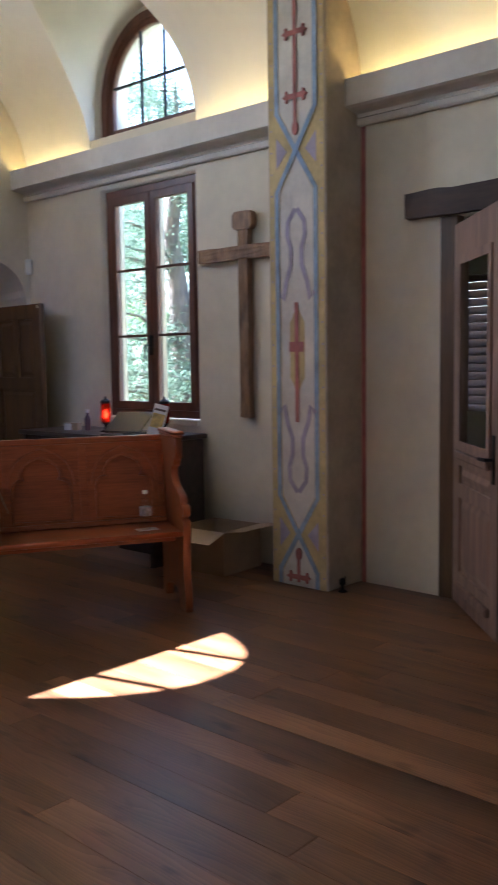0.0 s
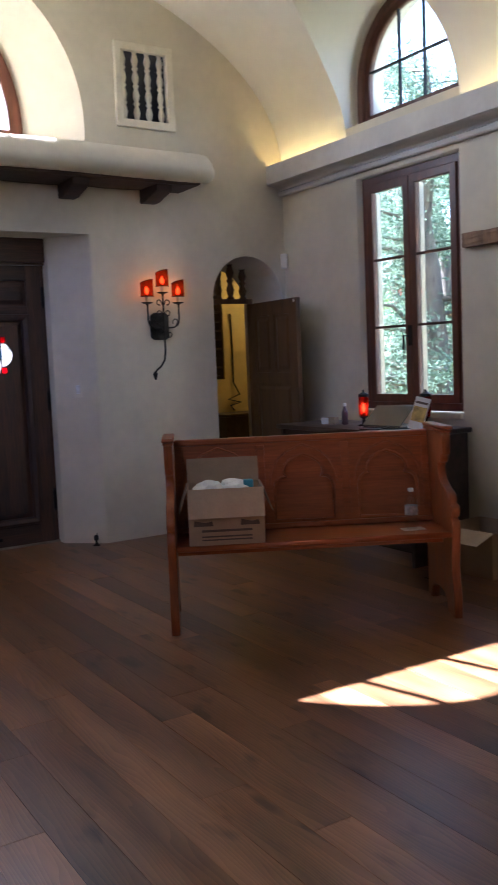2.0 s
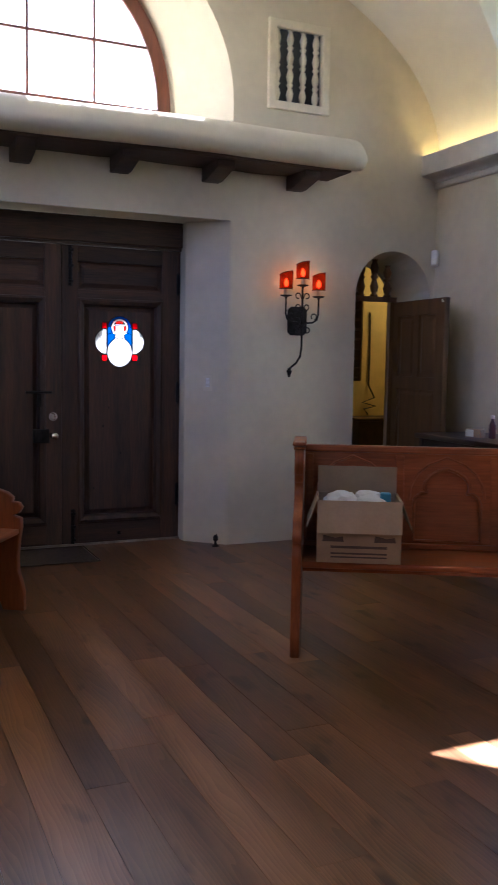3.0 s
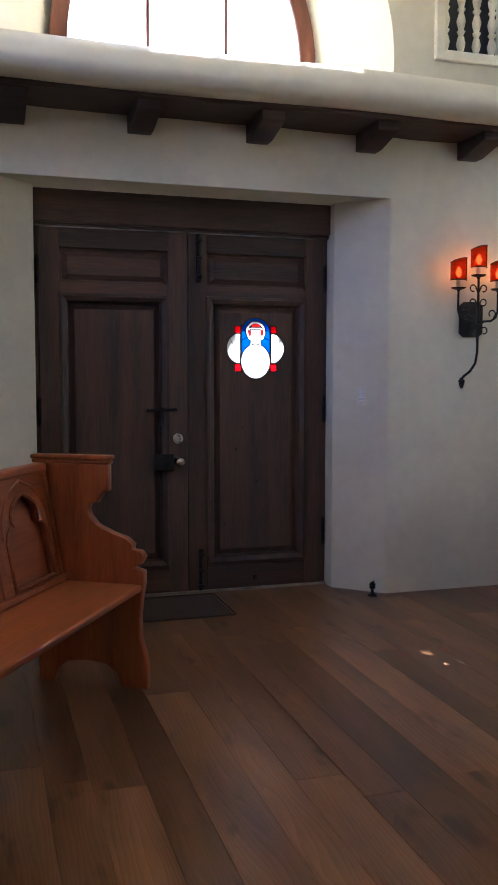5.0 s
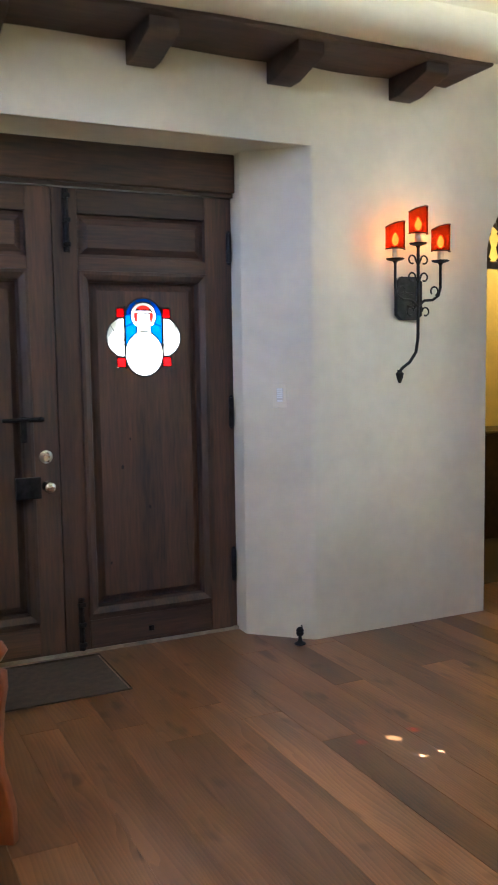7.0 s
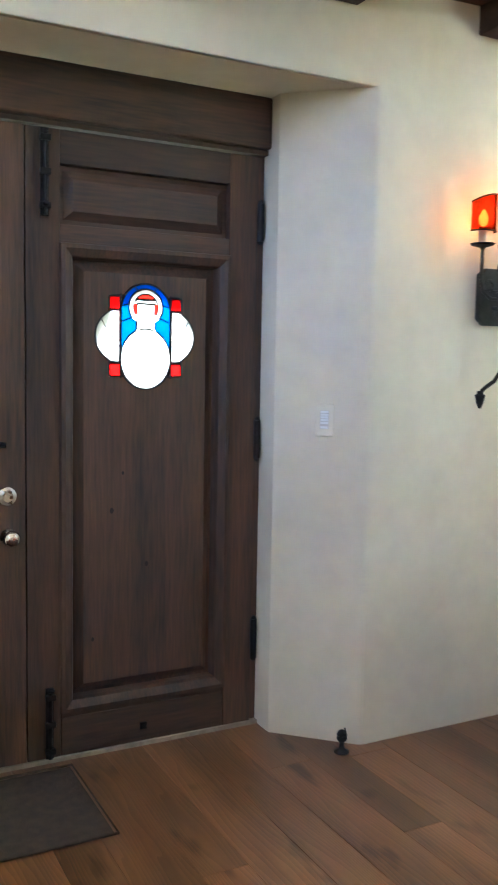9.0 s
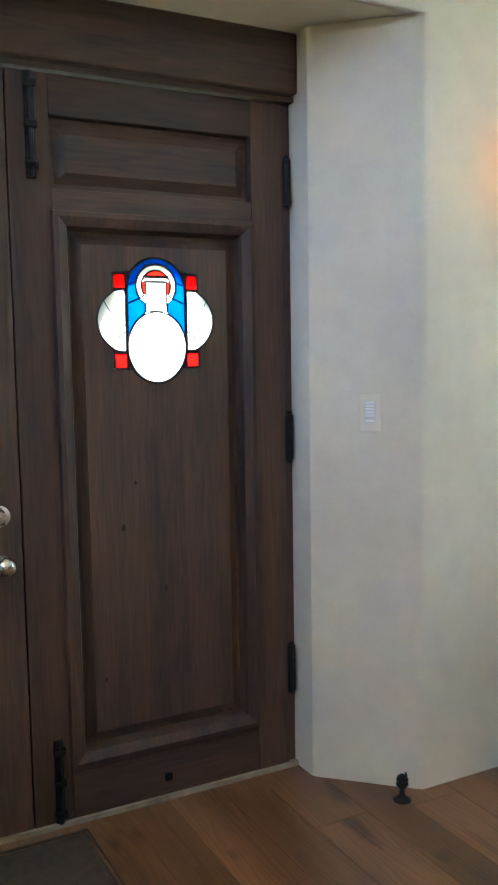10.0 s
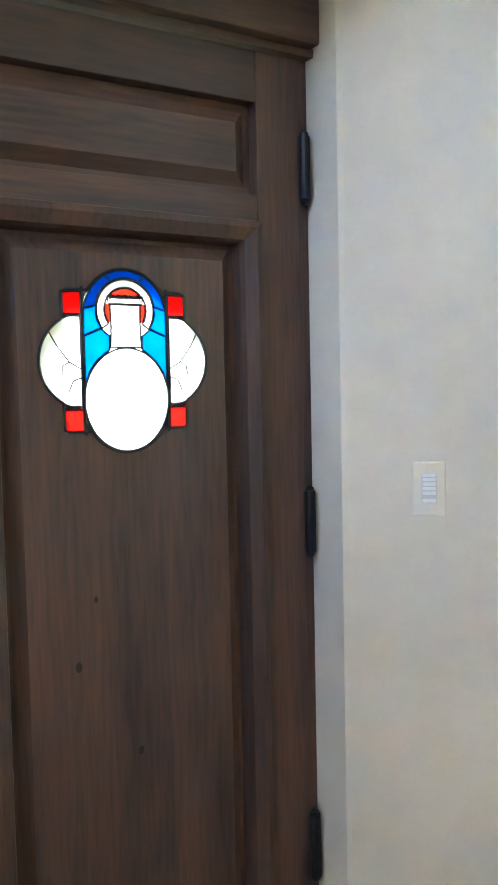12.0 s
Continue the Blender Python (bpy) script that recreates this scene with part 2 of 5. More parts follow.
FIELD = mat("off_white_painted_field", (0.64, 0.60, 0.52), 0.8, vary=0.08, scale=5, bump=0.2, fine=30)
BLUE = mat("faded_blue_paint", (0.29, 0.38, 0.49), 0.8, vary=0.15, scale=9, bump=0.1, fine=40)
MAUVE = mat("faded_mauve_paint", (0.38, 0.33, 0.41), 0.8, vary=0.12, scale=9, bump=0.1, fine=40)
REDPAINT = mat("faded_red_paint", (0.38, 0.135, 0.115), 0.8, vary=0.15, scale=9, bump=0.1, fine=40)
LEAD = mat("lead_came", (0.03, 0.03, 0.03), 0.5, 0.5, vary=0.1, bump=0.1)
MATTE_BLACK = mat("dark_doormat", (0.060, 0.040, 0.029), 0.95, vary=0.2, scale=30, bump=0.8, fine=220)
CLOSET = mat("yellow_closet_plaster", (0.68, 0.55, 0.24), 0.8, vary=0.06, scale=4, bump=0.2)
STUCCO = mat("outside_stucco", (0.6, 0.55, 0.47), 0.85, vary=0.08, scale=3, bump=0.4)
CANDLE = mat("ivory_candle_sleeve", (0.66, 0.55, 0.36), 0.5, vary=0.06, bump=0.0)
BARK = mat("rough_bark", (0.13, 0.10, 0.08), 0.9, vary=0.3, scale=8, stretch=(3, 3, 0.8), bump=1.2, fine=20)
GRASS = mat("dry_grass_ground", (0.13, 0.14, 0.06), 0.95, vary=0.3, scale=1.5, bump=0.6, fine=12)
GLASS = clear_glass("window_glass")
G_WHITE = stained("white_art_glass", (0.97, 0.97, 0.95), 0.03, 8.0, 0.30)
# sun-passing glass for an added eye that throws the white floor spot
G_SPOT_CLEAR = stained("sun_spot_clear_art_glass", (0.97, 0.93, 0.80), 0.45)
G_BLUE = stained("blue_art_glass", (0.008, 0.15, 0.50), 0.10, 25, 0.45)
G_CYAN = stained("turquoise_art_glass", (0.006, 0.22, 0.50), 0.10, 25, 0.40)
# two reds: near-opaque upper pieces imitate shade, clearer lower ones throw floor spots
G_RED = stained("red_art_glass", (0.40, 0.004, 0.010), 0.03, 25)
G_RED_SUN = stained("sun_spot_red_art_glass", (0.50, 0.006, 0.012), 0.5, 25)
G_ORANGE = stained("orange_art_glass", (0.55, 0.028, 0.012), 0.05, 25)
MICA = stained("red_mica_shade", (1.0, 0.26, 0.07), 0.7, 30, 0.14)
REDGLASS = stained("ruby_votive_glass", (0.9, 0.06, 0.03), 0.4, 12, 0.3)
FLAME = glow("lamp_flame", (1.0, 0.34, 0.07), 1.15)
VOTIVE = glow("votive_flame", (1.0, 0.32, 0.06), 1.8)
COVE = glow("cove_lamp", (1.0, 0.74, 0.25), 1.4)
CLOSETLAMP = glow("closet_bulb", (1.0, 0.76, 0.30), 5.5)


def leaf_material(name, base):
    m = bpy.data.materials.new(name)
    m.use_nodes = True
    nt = m.node_tree
    n, l = nt.nodes, nt.links
    p = n["Principled BSDF"]
    geo, ramp = n.new("ShaderNodeNewGeometry"), n.new("ShaderNodeValToRGB")
    ramp.color_ramp.elements[0].color = (*[c * 0.75 for c in base], 1)
    ramp.color_ramp.elements[1].color = (*[c * 1.25 for c in base], 1)
    l.new(geo.outputs["Random Per Island"], ramp.inputs[0])
    l.new(ramp.outputs[0], p.inputs["Base Color"])
    p.inputs["Roughness"].default_value = 0.85
    tl, mx = n.new("ShaderNodeBsdfTranslucent"), n.new("ShaderNodeMixShader")
    l.new(ramp.outputs[0], tl.inputs["Color"])
    mx.inputs[0].default_value = 0.5
    out = n["Material Output"]
    l.new(p.outputs[0], mx.inputs[1])
    l.new(tl.outputs[0], mx.inputs[2])
    l.new(mx.outputs[0], out.inputs["Surface"])
    return m


LEAF = leaf_material("cedar_foliage", (0.115, 0.175, 0.125))
LEAF2 = leaf_material("bright_foliage", (0.14, 0.24, 0.075))

# ================= mesh helpers =================


def part(name, bm, material, parent=None, label="", smooth=False, bevel=0.0):
    me = bpy.data.meshes.new(name)
    if smooth:
        for f in bm.faces:
            f.smooth = True
    bm.to_mesh(me)
    bm.free()
    me.materials.append(material)
    ob = new(name, me)
    if bevel:
        md = ob.modifiers.new("edge", 'BEVEL')
        md.width, md.segments, md.limit_method, md.angle_limit = bevel, 2, 'ANGLE', radians(40)
    if parent:
        ob.parent = parent
    if label:
        tagged(ob, label)
    return ob


def thing(name, label, category, group="", m=None):
    ob = tagged(new(name), label, category, group)
    if m is not None:
        ob.matrix_world = m
    return ob


def structure(ob, label, category):
    return tagged(ob, label, category, kind="structure")


def box(x0, x1, y0, y1, z0, z1, bm=None):
    bm = bm or bmesh.new()
    v = [bm.verts.new((x, y, z)) for x in (x0, x1) for y in (y0, y1) for z in (z0, z1)]
    for f in ((0, 1, 3, 2), (4, 6, 7, 5), (0, 4, 5, 1), (2, 3, 7, 6), (0, 2, 6, 4), (1, 5, 7, 3)):
        bm.faces.new([v[i] for i in f])
    bmesh.ops.recalc_face_normals(bm, faces=bm.faces)
    return bm


def lathe(profile, segs=24, bm=None, at=(0, 0, 0)):
    bm = bm or bmesh.new()
    rings = []
    for r, z in profile:
        rings.append([bm.verts.new((at[0] + r * math.cos(2 * math.pi * i / segs), at[1] + r * math.sin(2 * math.pi * i / segs), at[2] + z))
                      for i in range(segs)])
    for a, b in zip(rings, rings[1:]):
        for i in range(segs):
            bm.faces.new((a[i], a[(i + 1) % segs], b[(i + 1) % segs], b[i]))
    bm.faces.new(rings[0][::-1])
    bm.faces.new(rings[-1])
    return bm


def tube(points, r, segs=8, bm=None, closed=False):
    """A round bar along points; r is one radius or one for each point."""
    bm = bm or bmesh.new()
    pts = [Vector(p) for p in points]
    n = len(pts)
    rs = [r] * n if isinstance(r, (int, float)) else r
    rings, up = [], None
    for i, p in enumerate(pts):
        a = pts[i - 1] if (i > 0 or closed) else p
        b = pts[(i + 1) % n] if (i < n - 1 or closed) else p
        d = (b - a).normalized()
        if up is None:
            up = d.orthogonal().normalized()
        up = (up - d * up.dot(d)).normalized()
        side = d.cross(up)
        rings.append([bm.verts.new(p + rs[i] * (math.cos(2 * math.pi * k / segs) * up + math.sin(2 * math.pi * k / segs) * side))
                      for k in range(segs)])
    pairs = list(zip(rings, rings[1:]))
    if closed:
        pairs.append((rings[-1], rings[0]))
    for a, b in pairs:
        for k in range(segs):
            bm.faces.new((a[k], a[(k + 1) % segs], b[(k + 1) % segs], b[k]))
    if not closed:
        bm.faces.new(rings[0][::-1])
        bm.faces.new(rings[-1])
    bmesh.ops.recalc_face_normals(bm, faces=bm.faces)
    return bm


def slab(outline, holes=(), depth=0.02, axis='x', at=0.0, rounded=0.0):
    """A flat piece with holes: outline in two coordinates, thickness from at to at+depth along axis."""
    cu = bpy.data.curves.new("slab", 'CURVE')
    cu.dimensions, cu.fill_mode = '2D', 'BOTH'
    cu.extrude = abs(depth) / 2 - rounded
    cu.bevel_depth, cu.bevel_resolution = rounded, 2
    cu.offset = -rounded
    for ring in (outline, *holes):
        sp = cu.splines.new('POLY')
        sp.points.add(len(ring) - 1)
        for q, (u, w) in zip(sp.points, ring):
            q.co = (u, w, 0, 1)
        sp.use_cyclic_u = True
    tmp = new("slab_tmp", cu)
    me = bpy.data.meshes.new_from_object(tmp.evaluated_get(bpy.context.evaluated_depsgraph_get()))
    bm = bmesh.new()
    bm.from_mesh(me)
    bpy.data.objects.remove(tmp)
    bpy.data.meshes.remove(me)
    bpy.data.curves.remove(cu)
    mid = at + depth / 2
    for v in bm.verts:
        u, w, d = v.co
        v.co = {'x': (mid + d, u, w), 'y': (u, mid + d, w), 'z': (u, w, mid + d)}[axis]
    bmesh.ops.remove_doubles(bm, verts=bm.verts, dist=1e-5)
    bmesh.ops.recalc_face_normals(bm, faces=bm.faces)
    return bm


def rect(u0, u1, w0, w1):
    return [(u0, w0), (u1, w0), (u1, w1), (u0, w1)]


def arch(c, half, base, spring, n=24, rise=None):
    """Round-headed outline, from the base's right end round to its left end."""
    rise = half if rise is None else rise
    pts = [(c + half, base)]
    pts += [(c + half * math.cos(math.pi * i / n), spring + rise * math.sin(math.pi * i / n)) for i in range(n + 1)]
    return pts + [(c - half, base)]


def loft(ring_a, ring_b, closed=True):
    bm = bmesh.new()
    a, b = [bm.verts.new(p) for p in ring_a], [bm.verts.new(p) for p in ring_b]
    n = len(a)
    for i in range(n if closed else n - 1):
        bm.faces.new((a[i], a[(i + 1) % n], b[(i + 1) % n], b[i]))
    bmesh.ops.recalc_face_normals(bm, faces=bm.faces)
    return bm


# ================= setting =================
XD, XL, YN, YS, XE = -6.72, -7.075, 4.88, -1.06, 3.1   # door wall, door leaf, window wall, south wall, east wall
CY = 1.91                                             # the room's long axis
LUN = arch(CY, 1.17, 3.02, 3.22, 40)                   # lunette at the wall's face
LUNB = arch(CY, 0.795, 3.10, 3.20, 40, rise=1.02)                  # lunette at the window
NICHE = arch(4.49, 0.35, 0.0, 1.92, 20, rise=0.35)
NICHEB = arch(4.42, 0.30, 0.0, 1.90, 20, rise=0.30)

# west wall: a front skin with the wide openings, splayed reveals, and a rear skin with the narrow ones
front = [(YS - 0.3, 0), (0.74, 0), (0.74, 2.40), (3.08, 2.40), (3.08, 0)] + [NICHE[-1]] + NICHE[-2:0:-1] + [NICHE[0]] + \
        [(YN + 0.3, 0), (YN + 0.3, 4.9), (YS - 0.3, 4.9)]
wall_w = structure(part("wall_west", slab(front, [LUN, rect(3.40, 3.795, 3.285, 3.815)], 0.03, 'x', XD - 0.03), PLASTER),
                   "off-white hand-trowelled plaster wall with deep openings", "wall")
back = [(YS - 0.3, 0), (1.00, 0), (1.00, 2.42), (2.82, 2.42), (2.82, 0)] + [NICHEB[-1]] + NICHEB[-2:0:-1] + [NICHEB[0]] + \
       [(YN + 0.3, 0), (YN + 0.3, 4.9), (YS - 0.3, 4.9)]
part("rear_skin", slab(back, [LUNB], 0.05, 'x', XL - 0.09), STUCCO, wall_w)
part("lunette_reveal", loft([(XD - 0.01, y, z) for y, z in LUN], [(XL - 0.03, y, z) for y, z in LUNB]), PLASTER, wall_w, smooth=False)
part("niche_reveal", loft([(XD - 0.01, y, z) for y, z in NICHE], [(XL - 0.03, y, z) for y, z in NICHEB], False), PLASTER, wall_w)
for s in (1, -1):
    plan = [(0.001, 1.170), (0.004, 1.160), (0.012, 1.150), (0.242, 0.914), (0.254, 0.905), (XD - XL + 0.06, 0.905)]
    part("door_reveal", loft([(XD - d, CY + s * w, 0) for d, w in plan], [(XD - d, CY + s * w, 2.40) for d, w in plan], False), PLASTER, wall_w)
part("door_soffit", loft([(XD - 0.001, 0.74, 2.40), (XD - 0.001, 3.08, 2.40)], [(XL - 0.06, 0.74, 2.41), (XL - 0.06, 3.08, 2.41)], False), PLASTER, wall_w)

# north wall with casement opening and the doorway past the pillar
WX0, WX1, WZ0, WZ1 = -5.72, -4.64, 0.96, 2.75
north = [(XD - 0.4, 0), (-2.67, 0), (-2.67, 2.19), (-1.78, 2.19), (-1.78, 0), (XE + 0.3, 0), (XE + 0.3, 3.15), (XD - 0.4, 3.15)]
wall_n = structure(part("wall_north", slab(north, [rect(WX0, WX1, WZ0, WZ1)], 0.20, 'y', YN), PLASTER),
                   "off-white plaster side wall pierced by a tall window", "wall")
# south and east walls close the room
wall_s = structure(part("wall_south", slab(rect(XD - 0.4, XE + 0.3, 0, 3.15), [],
                                           -0.30, 'y', YS), PLASTER), "off-white plaster wall", "wall")
wall_e = structure(part("wall_east", slab(rect(YS - 0.3, YN + 0.3, 0, 4.9), [], 0.3, 'x', XE), PLASTER), "off-white plaster end wall", "wall")

# small dim annex behind the doorway, with a shuttered opening
annex = structure(part("wall_annex", slab(rect(-4.2, -1.3, 0, 2.6), [rect(-3.55, -2.95, 1.0, 2.0)], 0.12, 'y', 6.3), PLASTER), "plain plaster wall of the room past the open door", "wall")
part("side_wall", box(-4.3, -4.2, YN + 0.2, 6.42, 0, 2.6), PLASTER, annex)
part("side_wall", box(-1.3, -1.2, YN + 0.2, 6.42, 0, 2.6), PLASTER, annex)
for k in range(17):
    sl_ = part("shutter_slat", box(-3.55, -2.95, -0.035, 0.035, -0.004, 0.004), PALEDOOR, annex)
    sl_.matrix_basis = pose(0, 6.36, 1.02 + 0.06 * k, 54)
structure(part("ceiling_annex", box(-4.3, -1.2, YN + 0.2, 6.42, 2.6, 2.7), PLASTER), "plain plaster ceiling of the room past the open door", "ceiling")
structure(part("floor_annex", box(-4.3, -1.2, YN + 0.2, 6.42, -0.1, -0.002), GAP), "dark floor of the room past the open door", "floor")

# vault: half ellipse along the room, with cross vaults over the windows
VA, VB, VZ = YN - CY, 1.51, 3.03


def make_vault():
    bm = bmesh.new()
    N = 40

    def column(x, t0, sgn):
        return [bm.verts.new((x, CY + sgn * VA * math.cos(t0 + (math.pi / 2 - t0) * i / N), VZ + VB * math.sin(t0 + (math.pi / 2 - t0) * i / N)))
                for i in range(N + 1)]

    def skin(cols):
        for a, b in zip(cols, cols[1:]):
            for i in range(len(a) - 1):
                f = bm.faces.new((a[i], b[i], b[i + 1], a[i + 1]))
                f.smooth = True

    cells = [(-5.22, 0.60), (-1.2, 0.60)]
    SPR, RISE, SLOPE, YO = 3.40, 0.66, 0.10, YN + 0.12
    for sgn in (1, -1):
        x = XD - 0.02
        stops = []
        for c, hw in cells:
            stops.append((x, c - hw, False))
            stops.append((c - hw, c + hw, True))
            x = c + hw
        stops.append((x, XE + 0.02, False))
        for x0, x1, cross in stops:
            if not cross:
                skin([column(x0 + (x1 - x0) * k / 6, 0.0, sgn) for k in range(7)])
                continue
            c, hw, M = (x0 + x1) / 2, (x1 - x0) / 2, 40
            vault_cols, tun_cols = [], []
            for k in range(M + 1):
                u = -math.cos(math.pi * k / M)
                xx = c + hw * u
                crown = SPR + RISE * math.sqrt(max(0, 1 - u * u))
                lo, hi = 0.0, math.pi / 2
                for _ in range(40):
                    th = (lo + hi) / 2
                    dist = YO - (CY + VA * math.cos(th))
                    if VZ + VB * math.sin(th) < crown + SLOPE * dist:
                        lo = th
                    else:
                        hi = th
                vault_cols.append(column(xx, lo, sgn))
                yg = CY + VA * math.cos(lo)
                tun_cols.append([bm.verts.new((xx, CY + sgn * ((yg + (YO - yg) * i / 8) - CY), crown + SLOPE * (YO - yg) * (1 - i / 8))) for i in range(9)])
            skin(vault_cols)
            skin(tun_cols)
            for xx in (x0, x1):
                rows = []
                for i in range(13):
                    z = VZ + (SPR + SLOPE * 0.3 - VZ) * i / 12
                    yv = CY + VA * math.sqrt(max(0, 1 - ((z - VZ) / VB) ** 2))
                    rows.append([bm.verts.new((xx, CY + sgn * (yv - CY), z)), bm.verts.new((xx, CY + sgn * (YO - CY), z))])
                skin(rows)
    return bm


vault = structure(part("ceiling", make_vault(), VAULT), "smooth white plaster barrel vault with cross vaults over the windows", "ceiling")
# upper wall behind the cross vault, with the round-headed light
UPW = arch(-5.22, 0.56, 3.13, 3.42, 32, rise=0.60)
part("upper_wall", slab(rect(XD - 0.4, XE + 0.3, 3.15, 4.9), [UPW], 0.25, 'y', YN + 0.10), STUCCO, wall_n)
UPS = [[(x + c, z) for x, z in arch(0, 0.56, 3.155, 3.42, 32, rise=0.60)] for c in (-5.22, -1.20)]
part("upper_wall", slab(rect(XD - 0.4, XE + 0.3, 3.15, 4.9), UPS, -0.25, 'y', YS - 0.10), STUCCO, wall_s)


def cornice(name, y, s, x0, x1):
    """Fascia, cove and lower bead, with a trough for the lamps on top."""
    prof = [(0.0, 2.785), (0.03, 2.785), (0.04, 2.795), (0.04, 2.822), (0.03, 2.832), (0.045, 2.848), (0.08, 2.858), (0.14, 2.866), (0.16, 2.875),
            (0.16, 3.03), (0.13, 3.03), (0.13, 2.975), (0.0, 2.975)]
    bm = loft([(x0, y - s * d, z) for d, z in prof], [(x1, y - s * d, z) for d, z in prof])
    for x in (x0, x1):
        bm.faces.new([bm.verts.new((x, y - s * d, z)) for d, z in prof])
    bmesh.ops.recalc_face_normals(bm, faces=bm.faces)
    return structure(part(name, bm, TRIM), "grey-white plaster cornice with a lamp trough along its top", "cornice")


cornice("trim_cornice", YN, 1, XD, -3.66)
cornice("trim_cornice", YN, 1, -3.22, XE)
cornice("trim_cornice", YS, -1, XD, XE)
for y, s, x0, x1 in ((YN, 1, XD + 0.03, -5.9), (YN, 1, -4.55, -3.7), (YN, 1, -3.18, -1.9), (YS, -1, XD + 0.1, -5.7), (YS, -1, -4.5, -1.9)):
    strip = thing("cove_light", "warm yellow strip lamp lying in the cornice trough", "cove light", "cove lights")
    part("tube", box(x0, x1, y - s * 0.09, y - s * 0.07, 2.977, 2.992), COVE, strip)

# transverse arch over the pillar
def rib():
    bm = bmesh.new()
    rows = []
    for i in range(61):
        t = 0.42 + (math.pi - 0.84) * i / 60
        o, q = (VA, VB), (VA - 0.30, VB - 0.12)
        rows.append([bm.verts.new((x, CY + a * math.cos(t), VZ + b * math.sin(t))) for x, (a, b) in ((-3.652, o), (-3.652, q), (-3.228, q), (-3.228, o))])
    for a, b in zip(rows, rows[1:]):
        for k in range(3):
            bm.faces.new((a[k], a[k + 1], b[k + 1], b[k]))
    return bm


structure(part("trim_arch", rib(), OCHRE), "ochre painted plaster arch spanning the vault", "arch")
subfloor = structure(part("floor", box(XD - 0.8, XE + 0.3, YS - 0.3, YN + 0.8, -0.10, -0.012), GAP), "wide oak plank floor, warm brown and worn", "floor")

# ================= painted pillar =================
PX0, PX1, PY = -3.66, -3.22, 4.53
pillar = thing("pillar", "plaster pillar painted with blue diamonds and red crosses on ochre", "pillar")
part("shaft", box(PX0, PX1, PY, YN + 0.02, 0, 3.74), SHAFT, pillar, bevel=0.012)


def flat(points, material, lift, name="painted_band"):
    part(name, slab(points, [], -lift, 'y', PY), material, pillar)


pc = (PX0 + PX1) / 2
flat(rect(PX0 + 0.012, PX1 - 0.012, 0.004, 3.70), OCHRE, 0.001, "painted_ground")
# white fields: pointed panels meeting at crossings
panels = [(-0.32, 0.33), (0.33, 2.63), (2.63, 4.1)]
for z0, z1 in panels:
    w, tip = 0.125, 0.24
    field = [(pc, max(z0 + 0.03, 0.004)), (pc + w, z0 + tip), (pc + w, min(z1 - tip, 3.62)), (pc, min(z1 - 0.03, 3.62)), (pc - w, min(z1 - tip, 3.62)), (pc - w, z0 + tip)]
    if z1 > 3.62:
        field = [(pc, z0 + 0.03), (pc + w, z0 + tip), (pc + w, 3.62), (pc - w, 3.62), (pc - w, z0 + tip)]
    if z0 < 0:
        field = [(pc - w, 0.004), (pc + w, 0.004), (pc + w, z1 - tip), (pc, z1 - 0.03), (pc - w, z1 - tip)]
    flat(field, FIELD, 0.002, "painted_field")


def stroke(points, width, material, lift):
    """A painted line of even width along points, in one flat mesh."""
    left, right = [], []
    n = len(points)
    for i in range(n):
        a, b = Vector(points[max(0, i - 1)]), Vector(points[min(n - 1, i + 1)])
        d = (b - a).normalized()
        nrm = Vector((-d.y, d.x)) * width / 2
        p = Vector(points[i])
        left.append(p + nrm)
        right.append(p - nrm)
    bm = bmesh.new()
    l = [bm.verts.new((p.x, PY - lift, p.y)) for p in left]
    r = [bm.verts.new((p.x, PY - lift, p.y)) for p in right]
    for i in range(n - 1):
        bm.faces.new((l[i], l[i + 1], r[i + 1], r[i]))
    bmesh.ops.recalc_face_normals(bm, faces=bm.faces)
    g = bmesh.ops.extrude_face_region(bm, geom=list(bm.faces))
    for v in g["geom"]:
        if isinstance(v, bmesh.types.BMVert):
            v.co.y -= 0.0015
    part("painted_line", bm, material, pillar)


for s in (-1, 1):
    w = 0.145 * s
    stroke([(pc + w, 0.006), (pc + w, 0.10), (pc, 0.33), (pc - w, 0.56), (pc - w, 2.40), (pc, 2.63), (pc + w, 2.86), (pc + w, 3.61)], 0.032, BLUE, 0.004 + 0.003 * (s > 0))
    for zc in (0.86, 2.02):
        k = 1 if zc > 1.5 else -1
        stroke([(pc + s * 0.005, zc + k * 0.27), (pc + s * 0.061, zc + k * 0.20), (pc + s * 0.068, zc + k * 0.12), (pc + s * 0.041, zc + k * 0.04), (pc + s * 0.041, zc - k * 0.06),
                (pc + s * 0.081, zc - k * 0.16), (pc + s * 0.101, zc - k * 0.26), (pc + s * 0.135, zc - k * 0.22)], 0.030, MAUVE, 0.006)
    for zc in (0.33, 2.63):
        flat([(pc + s * 0.07, zc), (pc + s * 0.15, zc - 0.09), (pc + s * 0.15, zc + 0.09)], MAUVE, 0.003, "painted_leaf")
flat([(pc, 1.20), (pc + 0.056, 1.29), (pc + 0.056, 1.62), (pc, 1.72), (pc - 0.056, 1.62), (pc - 0.056, 1.29)], OCHRE, 0.004, "painted_tablet")
